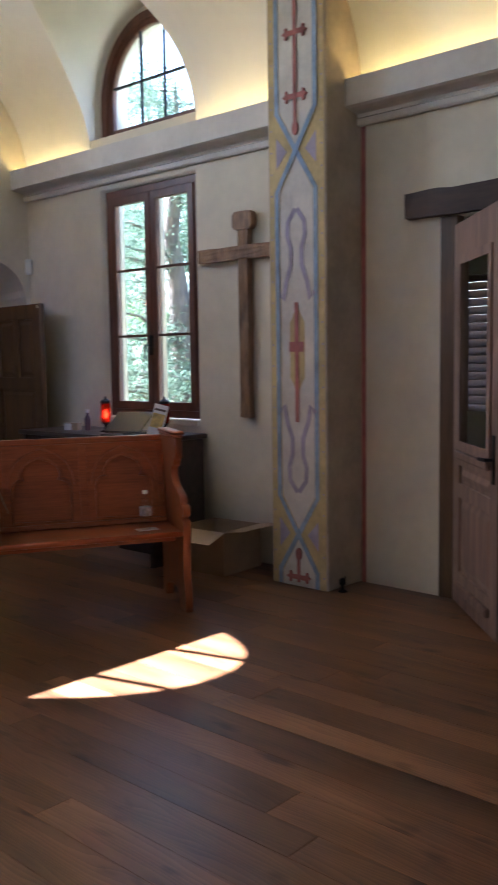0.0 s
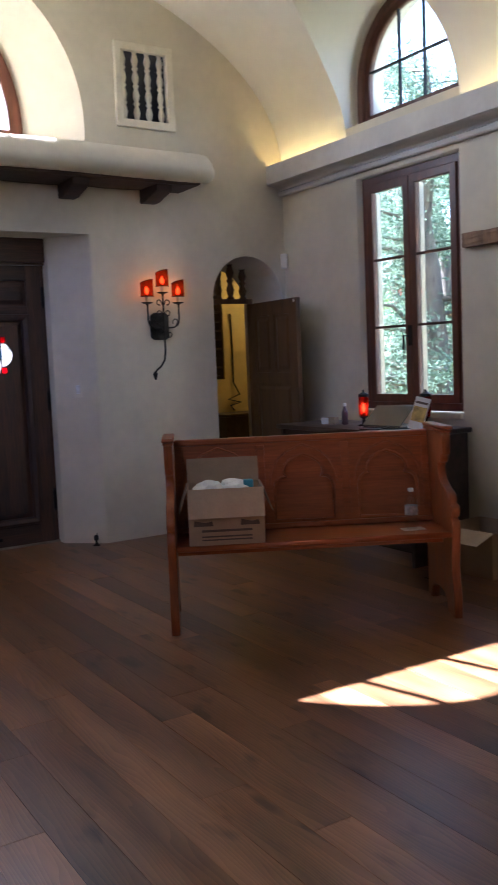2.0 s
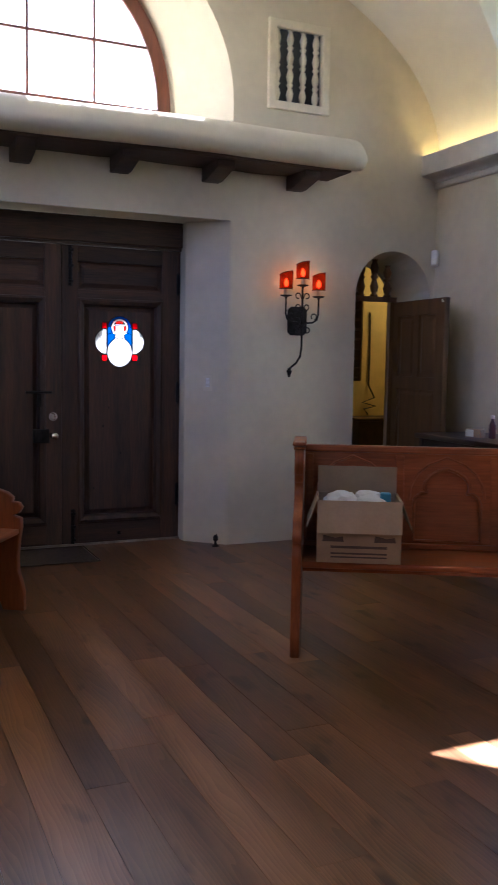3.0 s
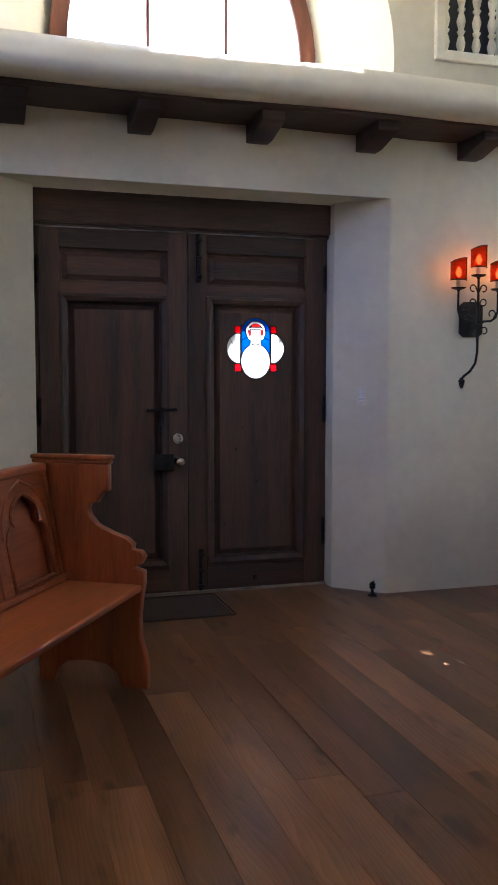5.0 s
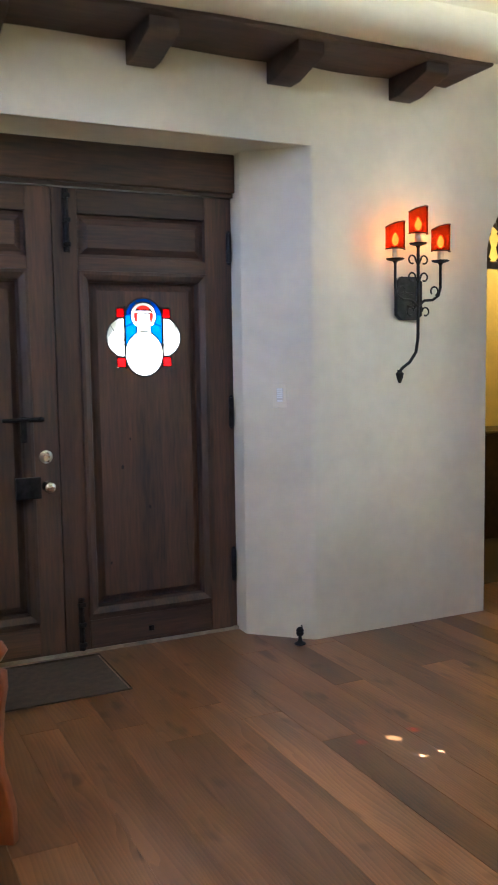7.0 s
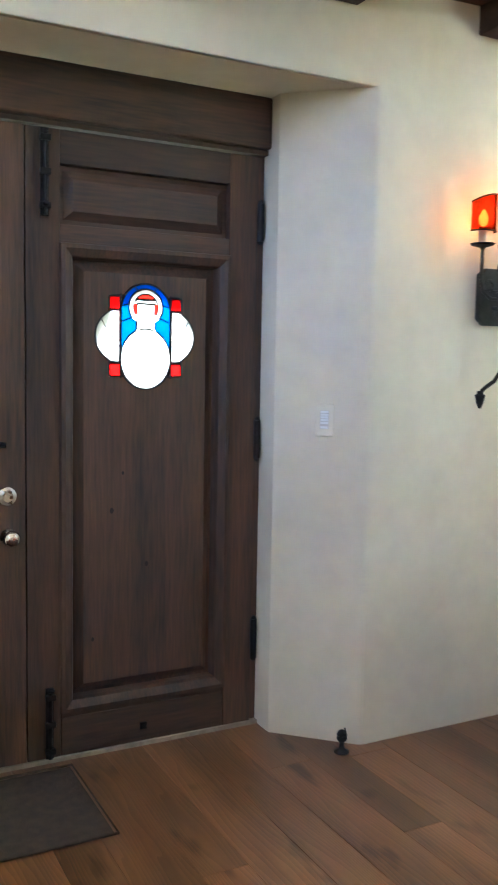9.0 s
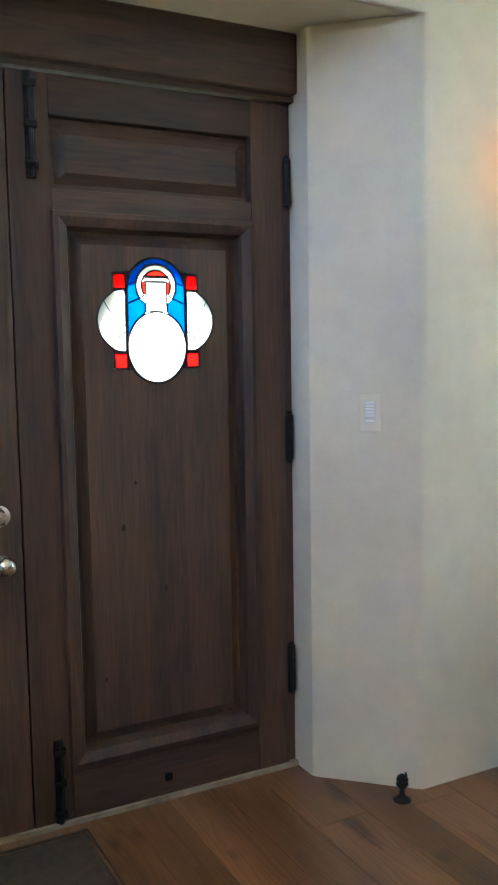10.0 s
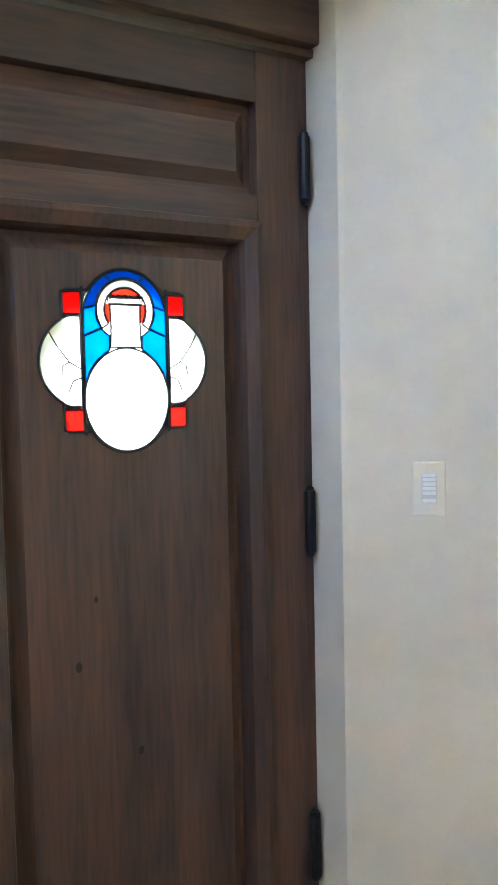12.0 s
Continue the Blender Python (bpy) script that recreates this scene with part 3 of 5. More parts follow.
def fleur_cross(bars, lo, hi):
    """A red shaft with flowered arms and a drop at its foot."""
    stroke([(pc, lo), (pc, hi)], 0.026, REDPAINT, 0.008)
    for zc in bars:
        stroke([(pc - 0.062, zc), (pc + 0.062, zc)], 0.030, REDPAINT, 0.010)
        for s in (-1, 1):
            flat([(pc + s * u, zc + w) for u, w in ((0.052, -0.014), (0.060, -0.036), (0.074, -0.030), (0.072, -0.014), (0.094, 0.0), (0.072, 0.014), (0.074, 0.030), (0.060, 0.036), (0.052, 0.014))],
                 REDPAINT, 0.013, "painted_fleur")


stroke([(pc, 1.02), (pc, 1.74)], 0.030, REDPAINT, 0.008)
stroke([(pc - 0.056, 1.475), (pc + 0.056, 1.475)], 0.060, REDPAINT, 0.010)
fleur_cross((2.94, 3.30), 2.74, 3.60)
fleur_cross((0.062,), 0.030, 0.20)
for zc, k in ((2.755, 1), (0.205, 1)):
    flat([(pc + 0.022 * math.cos(q), zc + 0.040 * math.sin(q)) for q in [math.pi * i / 8 for i in range(16)]], REDPAINT, 0.0125, "painted_drop")
for i in range(28):
    for s in (-1, 1):
        z = 0.08 + 0.128 * i
        bm = lathe([(0.007, 0), (0.006, 0.002)], 8)
        ob = part("painted_dot", bm, MAUVE, pillar)
        ob.matrix_basis = pose(pc + s * 0.19, PY, z, 90)

flat_line = part("painted_edge", box(-3.217, -3.185, YN - 0.003, YN - 0.0005, 0.0, 2.784), REDPAINT, wall_n)

# ================= windows of the north wall =================
def bars(outline, width, y0, y1):
    """A frame of even width round a closed outline (in x and z)."""
    n = len(outline)
    pts = [Vector(p) for p in outline]
    cen = sum(pts, Vector((0, 0))) / n
    inner = []
    for i, p in enumerate(pts):
        a, b = (p - pts[i - 1]).normalized(), (pts[(i + 1) % n] - p).normalized()
        na, nb = Vector((-a.y, a.x)), Vector((-b.y, b.x))
        m = (na + nb)
        m = m.normalized() / max(0.35, m.normalized().dot(na))
        q = p + m * width
        if (q - cen).length > (p - cen).length:
            q = p - m * width
        inner.append((q.x, q.y))
    return slab(outline, [inner], y1 - y0, 'y', y0), inner


win = structure(new("window_1"), "tall reddish wooden casement window with two leaves", "window")
bm, inner = bars(rect(WX0 + 0.012, WX1 - 0.012, WZ0 + 0.012, WZ1 - 0.012), 0.055, YN + 0.05, YN + 0.13)
part("window_frame", bm, FRAMEWOOD, win, bevel=0.004)
mid = (WX0 + WX1) / 2
for s, (a, b) in ((-1, (WX0 + 0.07, mid - 0.003)), (1, (mid + 0.003, WX1 - 0.07))):
    leaf, inn = bars(rect(a, b, WZ0 + 0.07, WZ1 - 0.07), 0.06, YN + 0.035, YN + 0.085)
    leaf_ob = part("casement", leaf, FRAMEWOOD, win, bevel=0.004)
    xs, zs = [p[0] for p in inn], [p[1] for p in inn]
    for k in (1, 2):
        z = min(zs) + (max(zs) - min(zs)) * k / 3
        part("glazing_bar", box(min(xs) - 0.005, max(xs) + 0.005, YN + 0.045, YN + 0.072, z - 0.009, z + 0.009), FRAMEWOOD, leaf_ob)
    part("outer_cladding", box(min(xs) - 0.012, min(xs) + 0.003, YN + 0.0855, YN + 0.125, min(zs), max(zs)), CREAM, leaf_ob, "cream outer face of the casement")
    part("pane", box(min(xs) - 0.004, max(xs) + 0.004, YN + 0.056, YN + 0.061, min(zs) - 0.004, max(zs) + 0.004), GLASS, leaf_ob).visible_shadow = False
part("window_handle", tube([(mid - 0.02, YN + 0.02, 1.52), (mid - 0.035, YN - 0.01, 1.53), (mid - 0.035, YN - 0.015, 1.42)], 0.009), IRON, win)
part("handle_plate", box(mid - 0.025, mid + 0.01, YN + 0.026, YN + 0.034, 1.45, 1.60), IRON, win)
part("window_sill", box(WX0 + 0.001, WX1 - 0.001, YN - 0.03, YN + 0.05, WZ0 - 0.035, WZ0 + 0.006), PLASTER, win, bevel=0.008)

lun_n = structure(new("window_2"), "round-headed upper window in a reddish wooden frame", "window")
bm, inner = bars(UPW, 0.055, YN + 0.085, YN + 0.19)
part("window_frame", bm, FRAMEWOOD, lun_n)
bm, inner2 = bars(inner, 0.035, YN + 0.115, YN + 0.17)
part("inner_frame", bm, FRAMEWOOD, lun_n)
for x in (-5.35, -5.09):
    part("glazing_bar", box(x - 0.005, x + 0.005, YN + 0.13, YN + 0.155, 3.2, 3.42 + 0.51 * math.sqrt(1 - ((x + 5.22) / 0.49) ** 2)), IRON, lun_n)
part("glazing_bar", box(-5.68, -4.76, YN + 0.128, YN + 0.157, 3.538, 3.549), IRON, lun_n)
part("pane", slab(inner2, [], 0.005, 'y', YN + 0.14), GLASS, lun_n).visible_shadow = False

# lunette window of the west wall
lun_w = structure(new("window_3"), "large round-headed window above the doors, reddish wooden frame", "window")


def turn_yz(bm):
    for v in bm.verts:
        v.co = (v.co.y, v.co.x, v.co.z)
    bmesh.ops.recalc_face_normals(bm, faces=bm.faces)
    return bm


bm, inner = bars(LUNB, 0.095, XL - 0.03, XL + 0.05)
part("window_frame", turn_yz(bm), FRAMEWOOD, lun_w)
for y in (CY - 0.235, CY + 0.235):
    part("glazing_bar", box(XL - 0.06, XL + 0.02, y - 0.010, y + 0.010, 3.18, 4.07), FRAMEWOOD, lun_w)
part("glazing_bar", box(XL - 0.012, XL + 0.022, CY - 0.70, CY + 0.70, 3.62, 3.64), FRAMEWOOD, lun_w)
bm = slab(inner, [], 0.005, 'y', XL)
part("pane", turn_yz(bm), GLASS, lun_w).visible_shadow = False

# ================= ledge over the doors =================
ledge = structure(new("trim_ledge"), "thick rounded white plaster ledge carried on dark wooden corbels", "ledge")
LY0, LY1 = -0.13, 3.96
prof = [(XD + 0.002, 3.05), (XD + 0.20, 3.03), (XD + 0.39, 2.985), (XD + 0.447, 2.925), (XD + 0.488, 2.86), (XD + 0.49, 2.825), (XD + 0.46, 2.785),
        (XD + 0.40, 2.77), (XD + 0.36, 2.772), (XD + 0.36, 2.81), (XD + 0.002, 2.82)]


def ledge_mesh():
    """The profile swept along the wall, drawn in at both ends to a rounded nose."""
    bm = bmesh.new()
    rows = []
    mids = [LY0 + 0.16 + (LY1 - LY0 - 0.32) * i / 24 for i in range(1, 24)]
    stops = [(LY0 + 0.16 - 0.16 * math.cos(math.pi / 2 * k / 8), 0.55 + 0.45 * math.sin(math.pi / 2 * k / 8)) for k in range(9)] + \
            [(y, 1.0) for y in mids] + [(LY1 - 0.16 + 0.16 * math.sin(math.pi / 2 * k / 8), 0.55 + 0.45 * math.cos(math.pi / 2 * k / 8)) for k in range(9)]
    for y, k in stops:
        rows.append([bm.verts.new((XD + (x - XD) * (0.6 + 0.4 * k), y, 2.86 + (z - 2.86) * (0.5 + 0.5 * k) + 0.006 * math.sin(3 * y))) for x, z in prof])
    for a, b in zip(rows, rows[1:]):
        for i in range(len(prof)):
            bm.faces.new((a[i], a[(i + 1) % len(prof)], b[(i + 1) % len(prof)], b[i])).smooth = i < 7
    bm.faces.new(rows[0])
    bm.faces.new(rows[-1][::-1])
    bmesh.ops.recalc_face_normals(bm, faces=bm.faces)
    return bm


part("plaster_ledge", ledge_mesh(), PLASTER, ledge)


def rough_beam(x0, x1, y0, y1, z0, z1, seed, n=24):
    """A hewn beam along y with wavering edges."""
    bm = bmesh.new()
    rng = random.Random(seed)
    rows = []
    for i in range(n + 1):
        y = y0 + (y1 - y0) * i / n
        j = lambda: rng.uniform(-0.006, 0.006)
        rows.append([bm.verts.new((x + j(), y, z + j())) for x, z in ((x0, z0), (x1 - 0.012, z0), (x1, z0 + 0.012), (x1, z1), (x0, z1))])
    for a, b in zip(rows, rows[1:]):
        for i in range(5):
            bm.faces.new((a[i], a[(i + 1) % 5], b[(i + 1) % 5], b[i]))
    bm.faces.new(rows[0])
    bm.faces.new(rows[-1][::-1])
    bmesh.ops.recalc_face_normals(bm, faces=bm.faces)
    return bm


part("bearer", rough_beam(XD + 0.003, XD + 0.36, LY0 + 0.08, LY1 - 0.10, 2.752, 2.815, 4), BEAM, ledge, "dark hewn wooden bearer")
for i in range(6):
    y = 0.15 + 0.672 * i
    side = [(XD + 0.002, 2.65), (XD + 0.09, 2.65), (XD + 0.30, 2.70), (XD + 0.31, 2.71), (XD + 0.31, 2.775), (XD + 0.002, 2.775)]
    bm = slab(side, [], 0.13, 'y', y)
    part("corbel", bm, BEAM, ledge, "dark wooden corbel with a chamfered nose", bevel=0.006)

# grille in the upper wall
vent = thing("wall_grille", "cream wooden wall grille with turned spindles over a dark opening", "grille")
VY0, VY1, VZ0, VZ1 = 3.345, 3.85, 3.23, 3.87
part("frame", slab(rect(VY0, VY1, VZ0, VZ1), [rect(VY0 + 0.06, VY1 - 0.06, VZ0 + 0.06, VZ1 - 0.06)], 0.045, 'x', XD - 0.015), CREAM, vent, bevel=0.006)
# black sheet stands in for the shade deep inside the opening
part("shade_backing", box(XD - 0.16, XD - 0.14, VY0, VY1, VZ0, VZ1), BLACKPL, vent)


def spindle(h, r, name, parent, material, n=4):
    pr = [(r * 0.8, 0)]
    for k in range(n):
        z = h * k / n
        s = h / n
        pr += [(r * 0.95, z + 0.08 * s), (r * 0.55, z + 0.18 * s), (r * 0.75, z + 0.3 * s), (r, z + 0.55 * s), (r * 0.7, z + 0.8 * s), (r * 0.5, z + 0.92 * s)]
    pr.append((r * 0.8, h))
    return part(name, lathe(pr, 12), material, parent, smooth=True)


for k in range(4):
    sp = spindle(0.53, 0.028, "spindle", vent, CREAM)
    sp.matrix_basis = pose(XD - 0.035, 3.437 + 0.107 * k, 3.285)

# ================= double entrance doors =================
doors = structure(new("door_1"), "dark stained double entrance door with bolection panels", "door")
HX = XL
part("header", box(HX - 0.05, HX + 0.045, 1.0, 2.817, 2.215, 2.40), DOORWOOD_H, doors, "dark header beam over the doors", bevel=0.008)
part("header_bead", box(HX - 0.05, HX + 0.018, 1.0, 2.815, 2.196, 2.213), DOORWOOD_H, doors)
for y0, y1 in ((1.0, 1.030), (2.79, 2.816)):
    part("door_jamb", box(HX - 0.06, HX - 0.012, y0, y1, 0.0, 2.195), DOORWOOD, doors)
# unseen strips added behind the leaf gaps to stop sunlight leaking in
for y0, y1 in ((1.0, 1.06), (1.885, 1.935), (2.76, 2.816)):
    part("door_rebate", box(HX - 0.075, HX - 0.061, y0, y1, 0.0, 2.24), DOORWOOD, doors)
part("threshold", box(HX - 0.08, HX + 0.012, 1.0, 2.815, 0.0, 0.0145), SILL, doors, "worn pale threshold strip")


def quatrefoil(k=1.0, n=160):
    pts = []
    R, o, hx, hz = 0.0955, 0.093, 0.1385, 0.1425
    for i in range(n):
        a = 2 * math.pi * i / n
        c, s = math.cos(a), math.sin(a)
        best = min(hx / max(1e-6, abs(c)), hz / max(1e-6, abs(s)))
        for ox, oz in ((o, 0), (-o, 0), (0, o), (0, -o)):
            b = c * ox + s * oz
            disc = b * b - (o * o - R * R)
            if disc > 0:
                best = max(best, b + math.sqrt(disc))
        pts.append((k * best * c, k * best * s))
    return pts


GY, GZ = 2.345, 1.51


def raised_panel(y0, y1, z0, z1, parent, hole=None):
    """Bolection moulding round a panel with bevelled margins."""
    steps = [(0.0, 0.000), (0.004, 0.014), (0.018, 0.018), (0.030, 0.012), (0.044, 0.004), (0.050, -0.010), (0.054, -0.036)]

    def ringed(rows_, cap=False):
        bm = bmesh.new()
        rows = [[bm.verts.new((HX + d, y, z)) for y, z in ((y0 + o, z0 + o), (y1 - o, z0 + o), (y1 - o, z1 - o), (y0 + o, z1 - o))] for o, d in rows_]
        for a, c in zip(rows, rows[1:]):
            for q in range(4):
                bm.faces.new((a[q], a[(q + 1) % 4], c[(q + 1) % 4], c[q]))
        bmesh.ops.recalc_face_normals(bm, faces=bm.faces)
        return bm

    part("moulding", ringed(steps), DOORWOOD, parent)
    g = 0.054 + 0.038
    part("panel_margin", ringed([(0.052, -0.038), (0.064, -0.038), (g, -0.0165)]), DOORWOOD, parent)
    part("panel", slab(rect(y0 + g - 0.001, y1 - g + 0.001, z0 + g - 0.001, z1 - g + 0.001), [hole] if hole else [], -0.014, 'x', HX - 0.016), DOORWOOD, parent)


def leaf(y0, y1, hinge_right):
    hole = [(GY + u, GZ + w) for u, w in quatrefoil(1.012)] if hinge_right else None
    a, c = y0 + 0.002, y1 - 0.002
    lf = part("door_leaf", slab(rect(a, c, 0.010, 2.192), [hole] if hole else [], -0.014, 'x', HX - 0.046), DOORWOOD, doors, "dark stained panelled door leaf")
    ya, yb = y0 + 0.12, y1 - 0.12
    for u0, u1 in ((a, ya - 0.0006), (yb + 0.0006, c)):
        part("stile", box(HX - 0.0455, HX, u0, u1, 0.010, 2.192), DOORWOOD, lf, bevel=0.0025)
    for w0, w1 in ((2.08, 2.192), (1.815, 1.88), (0.010, 0.175)):
        part("rail", box(HX - 0.0455, HX - 0.0012, ya, yb, w0, w1), DOORWOOD_H, lf, bevel=0.0025)
    part("panel", box(HX - 0.045, HX - 0.032, ya, yb, 1.8805, 2.0795), DOORWOOD_H, lf)
    bm = bmesh.new()
    rows = [[bm.verts.new((HX + d, y, z)) for y, z in ((ya + o, 1.88 + o), (yb - o, 1.88 + o), (yb - o, 2.08 - o), (ya + o, 2.08 - o))]
            for o, d in ((0.001, -0.0315), (0.018, -0.0315), (0.045, -0.014), (0.047, -0.0125))]
    for p, q in zip(rows, rows[1:]):
        for k in range(4):
            bm.faces.new((p[k], p[(k + 1) % 4], q[(k + 1) % 4], q[k]))
    bm.faces.new(rows[-1])
    bmesh.ops.recalc_face_normals(bm, faces=bm.faces)
    part("field", bm, DOORWOOD_H, lf)
    raised_panel(y0 + 0.115, y1 - 0.115, 0.17, 1.82, lf, hole)
    return lf


leaf_l = leaf(1.032, 1.91, False)
leaf_r = leaf(1.91, 2.788, True)
# applied lower rail with a peg
part("kick_rail", box(HX, HX + 0.006, 2.03, 2.66, 0.03, 0.155), DOORWOOD_H, leaf_r, bevel=0.002)
part("kick_rail", box(HX, HX + 0.006, 1.16, 1.79, 0.03, 0.155), DOORWOOD_H, leaf_l, bevel=0.002)
part("peg", box(HX + 0.004, HX + 0.018, 2.323, 2.349, 0.064, 0.09), IRON, leaf_r, "black iron stud", bevel=0.004)
for y, s in ((2.793, 1), (1.027, -1)):
    for z0, z1 in ((1.88, 2.02), (1.06, 1.205), (0.27, 0.425)):
        hg = part("hinge", lathe([(0.013, 0), (0.013, z1 - z0)], 12, at=(HX + 0.008, y, z0)), IRON, doors, "black iron hinge")
        part("finial", lathe([(0.004, -0.012), (0.010, -0.006), (0.010, 0)], 10, at=(HX + 0.008, y, z0 - 0.001)), IRON, hg)
        part("finial", lathe([(0.010, 0), (0.010, 0.006), (0.004, 0.012)], 10, at=(HX + 0.008, y, z1 + 0.001)), IRON, hg)
KNOT = mat("dark_wood_knot", (0.016, 0.010, 0.008), 0.6, vary=0.3, scale=60, bump=0.3, fine=200)
for y, z, r in ((2.220, 0.885, 0.008), (2.354, 0.680, 0.007), (2.262, 1.02, 0.005), (2.150, 0.42, 0.006)):
    kt = part("knot", lathe([(r, 0.0), (r * 0.7, 0.0008)], 12), KNOT, leaf_r)
    kt.matrix_basis = pose(HX - 0.0162, y, z, 0, 90, 0) @ Matrix.Diagonal((1.5, 1.0, 1.0, 1.0))
# surface bolts
for z0, z1 in ((1.90, 2.19), (0.014, 0.272)):
    y = 1.975 if z0 > 1 else 1.988
    bl = part("surface_bolt", box(HX + 0.001, HX + 0.008, y - 0.014, y + 0.014, z0, z1), IRON, leaf_r, "black iron surface bolt", bevel=0.002)
    part("bolt_rod", tube([(HX + 0.016, y, z0 + 0.004), (HX + 0.016, y, z1 - 0.004)], 0.008), IRON, bl)
    for k in (0.12, 0.5, 0.88):
        z = z0 + (z1 - z0) * k
        part("keeper", box(HX + 0.006, HX + 0.028, y - 0.018, y + 0.018, z - 0.010, z + 0.010), IRON, bl, bevel=0.003)
    zk = z0 + 0.03 if z0 > 1 else z1 - 0.012
    part("knob", lathe([(0.006, 0), (0.013, 0.006), (0.013, 0.012), (0.005, 0.018)], 12, at=(HX + 0.026, y, zk)), IRON, bl)
# slide latch, rosette, lock box and knob on the other leaf
sl = part("slide_latch", tube([(HX + 0.016, 1.65, 1.135), (HX + 0.016, 1.84, 1.135)], 0.009), IRON, leaf_l, "black iron slide latch")
part("latch_end", lathe([(0.004, 0), (0.016, 0.004), (0.016, 0.012), (0.006, 0.018)], 12, at=(HX + 0.016, 1.825, 1.128)), IRON, sl)
part("latch_plate", box(HX + 0.001, HX + 0.010, 1.735, 1.765, 1.03, 1.15), IRON, sl, bevel=0.003)
kn = part("deadbolt", lathe([(0.031, 0), (0.031, 0.006), (0.022, 0.012), (0.018, 0.016)], 20), STEEL, leaf_l, "brushed nickel deadbolt", smooth=False)
kn.matrix_basis = pose(HX + 0.001, 1.846, 0.96, 0, 90, 0)
part("thumb_turn", box(HX + 0.017, HX + 0.030, 1.832, 1.860, 0.955, 0.965), STEEL, kn).matrix_parent_inverse = kn.matrix_basis.inverted()
lb = part("lock_box", box(HX + 0.001, HX + 0.030, 1.70, 1.815, 0.77, 0.87), IRON, leaf_l, "black iron rim lock", bevel=0.004)
kb = part("door_knob", lathe([(0.028, 0), (0.028, 0.004), (0.012, 0.008), (0.011, 0.03), (0.024, 0.038), (0.029, 0.052), (0.024, 0.066), (0.008, 0.071)], 24), POLISHED, leaf_l,
          "polished round door knob", smooth=True)
kb.matrix_basis = pose(HX + 0.001, 1.850, 0.822, 0, 90, 0)

# leaded glass in the quatrefoil
glass = part("leaded_panel", tube([(HX - 0.014, GY + u, GZ + w) for u, w in quatrefoil(1.0, 120)], 0.0035, 6, closed=True), LEAD, leaf_r, "leaded stained glass in a quatrefoil")


def pane(points, material, name="glass_piece", lab=""):
    part(name, slab([(GY + u, GZ + w) for u, w in points], [], 0.004, 'x', HX - 0.018), material, glass, lab)
    part("lead_came", tube([(HX - 0.014, GY + u, GZ + w) for u, w in points], 0.0024, 6, closed=True), LEAD, glass)


def arc(cx, cz, rx, rz, a0, a1, n=24):
    return [(cx + rx * math.cos(radians(a0 + (a1 - a0) * i / n)), cz + rz * math.sin(radians(a0 + (a1 - a0) * i / n))) for i in range(n + 1)]


def lead(points, r=0.0016):
    part("lead_came", tube([(HX - 0.013, GY + u, GZ + w) for u, w in points], r, 5), LEAD, glass)


# large pale roundel, its clear eye added to throw the sun spot; side lobes
BZ, BR = -0.080, 0.107
ring = arc(0, BZ, 0.0945, BR, 0, 360, 60)[:-1]
spot_eye = arc(0, BZ - 0.012, 0.022, 0.028, 0, 360, 24)[:-1]
part("glass_piece", slab([(GY + u, GZ + w) for u, w in ring], [[(GY + u, GZ + w) for u, w in spot_eye]], 0.004, 'x', HX - 0.018), G_WHITE, glass)
part("glass_piece", slab([(GY + u, GZ + w) for u, w in spot_eye], [], 0.004, 'x', HX - 0.018), G_SPOT_CLEAR, glass, "clear eye added to let the white sun spot through")
lead(ring + ring[:1], 0.0022)
for s in (-1, 1):
    half = arc(s * 0.096, 0, 0.0925, 0.0955, -88, 88, 30) if s > 0 else arc(s * 0.096, 0, 0.0925, 0.0955, 92, 268, 30)
    pane(half, G_WHITE)
    # lower reds let the sun through; the upper ones block it, imitating outside shade
    for z, glassy in ((0.117, G_RED), (-0.119, G_RED_SUN)):
        pane(rect(s * 0.1170 - 0.0190, s * 0.1170 + 0.0190, z - 0.0215, z + 0.0215), glassy)
    lead([(s * 0.0945, -0.150), (s * 0.0945, 0.150)], 0.0028)
    lead([(s * 0.097, -0.018), (s * 0.125, -0.002), (s * 0.150, 0.030), (s * 0.166, 0.058)])
    lead([(s * 0.125, -0.002), (s * 0.140, -0.010), (s * 0.1415, -0.030)])
    lead([(s * 0.097, -0.032), (s * 0.118, -0.040), (s * 0.128, -0.062)])
# blue surround in six pieces: crown, shoulders and feet, round the pale head
HR, HZ, BL = 0.066, 0.104, 0.0925
for a0, a1, glassy in ((62, 118, G_BLUE), (118, 172, G_BLUE), (8, 62, G_BLUE)):
    pane(arc(0, 0.093, BL, 0.0935, a0, a1, 14) + arc(0, HZ, HR, HR, a1, a0, 14), glassy)
for s in (-1, 1):
    def foot(x):
        return BZ + (BR + 0.003) * math.sqrt(max(0, 1 - (x / 0.0965) ** 2))
    a_lo = -34
    side_hi = [(s * HR * math.cos(radians(q)), HZ + HR * math.sin(radians(q))) for q in (8, -6, -20, a_lo)]
    pane([(s * BL * math.cos(radians(8)), 0.093 + 0.0935 * math.sin(radians(8))), (s * BL, 0.085), (s * BL, 0.052)] + side_hi[::-1], G_CYAN)
    low = [(s * BL, 0.050), (s * BL, foot(0.0925) + 0.004), (s * 0.082, foot(0.082)), (s * 0.066, foot(0.066)), (s * 0.046, foot(0.046)), (s * 0.036, foot(0.036) + 0.002),
           (s * 0.036, 0.052), (s * 0.045, 0.058), (s * 0.0545, 0.066)]
    pane(low, G_CYAN)
# white halo, red behind the head, crown and face
pane(arc(0, HZ, HR - 0.002, HR - 0.002, -36, 216, 36) + arc(0, HZ, 0.047, 0.047, 216, -36, 36), G_WHITE)
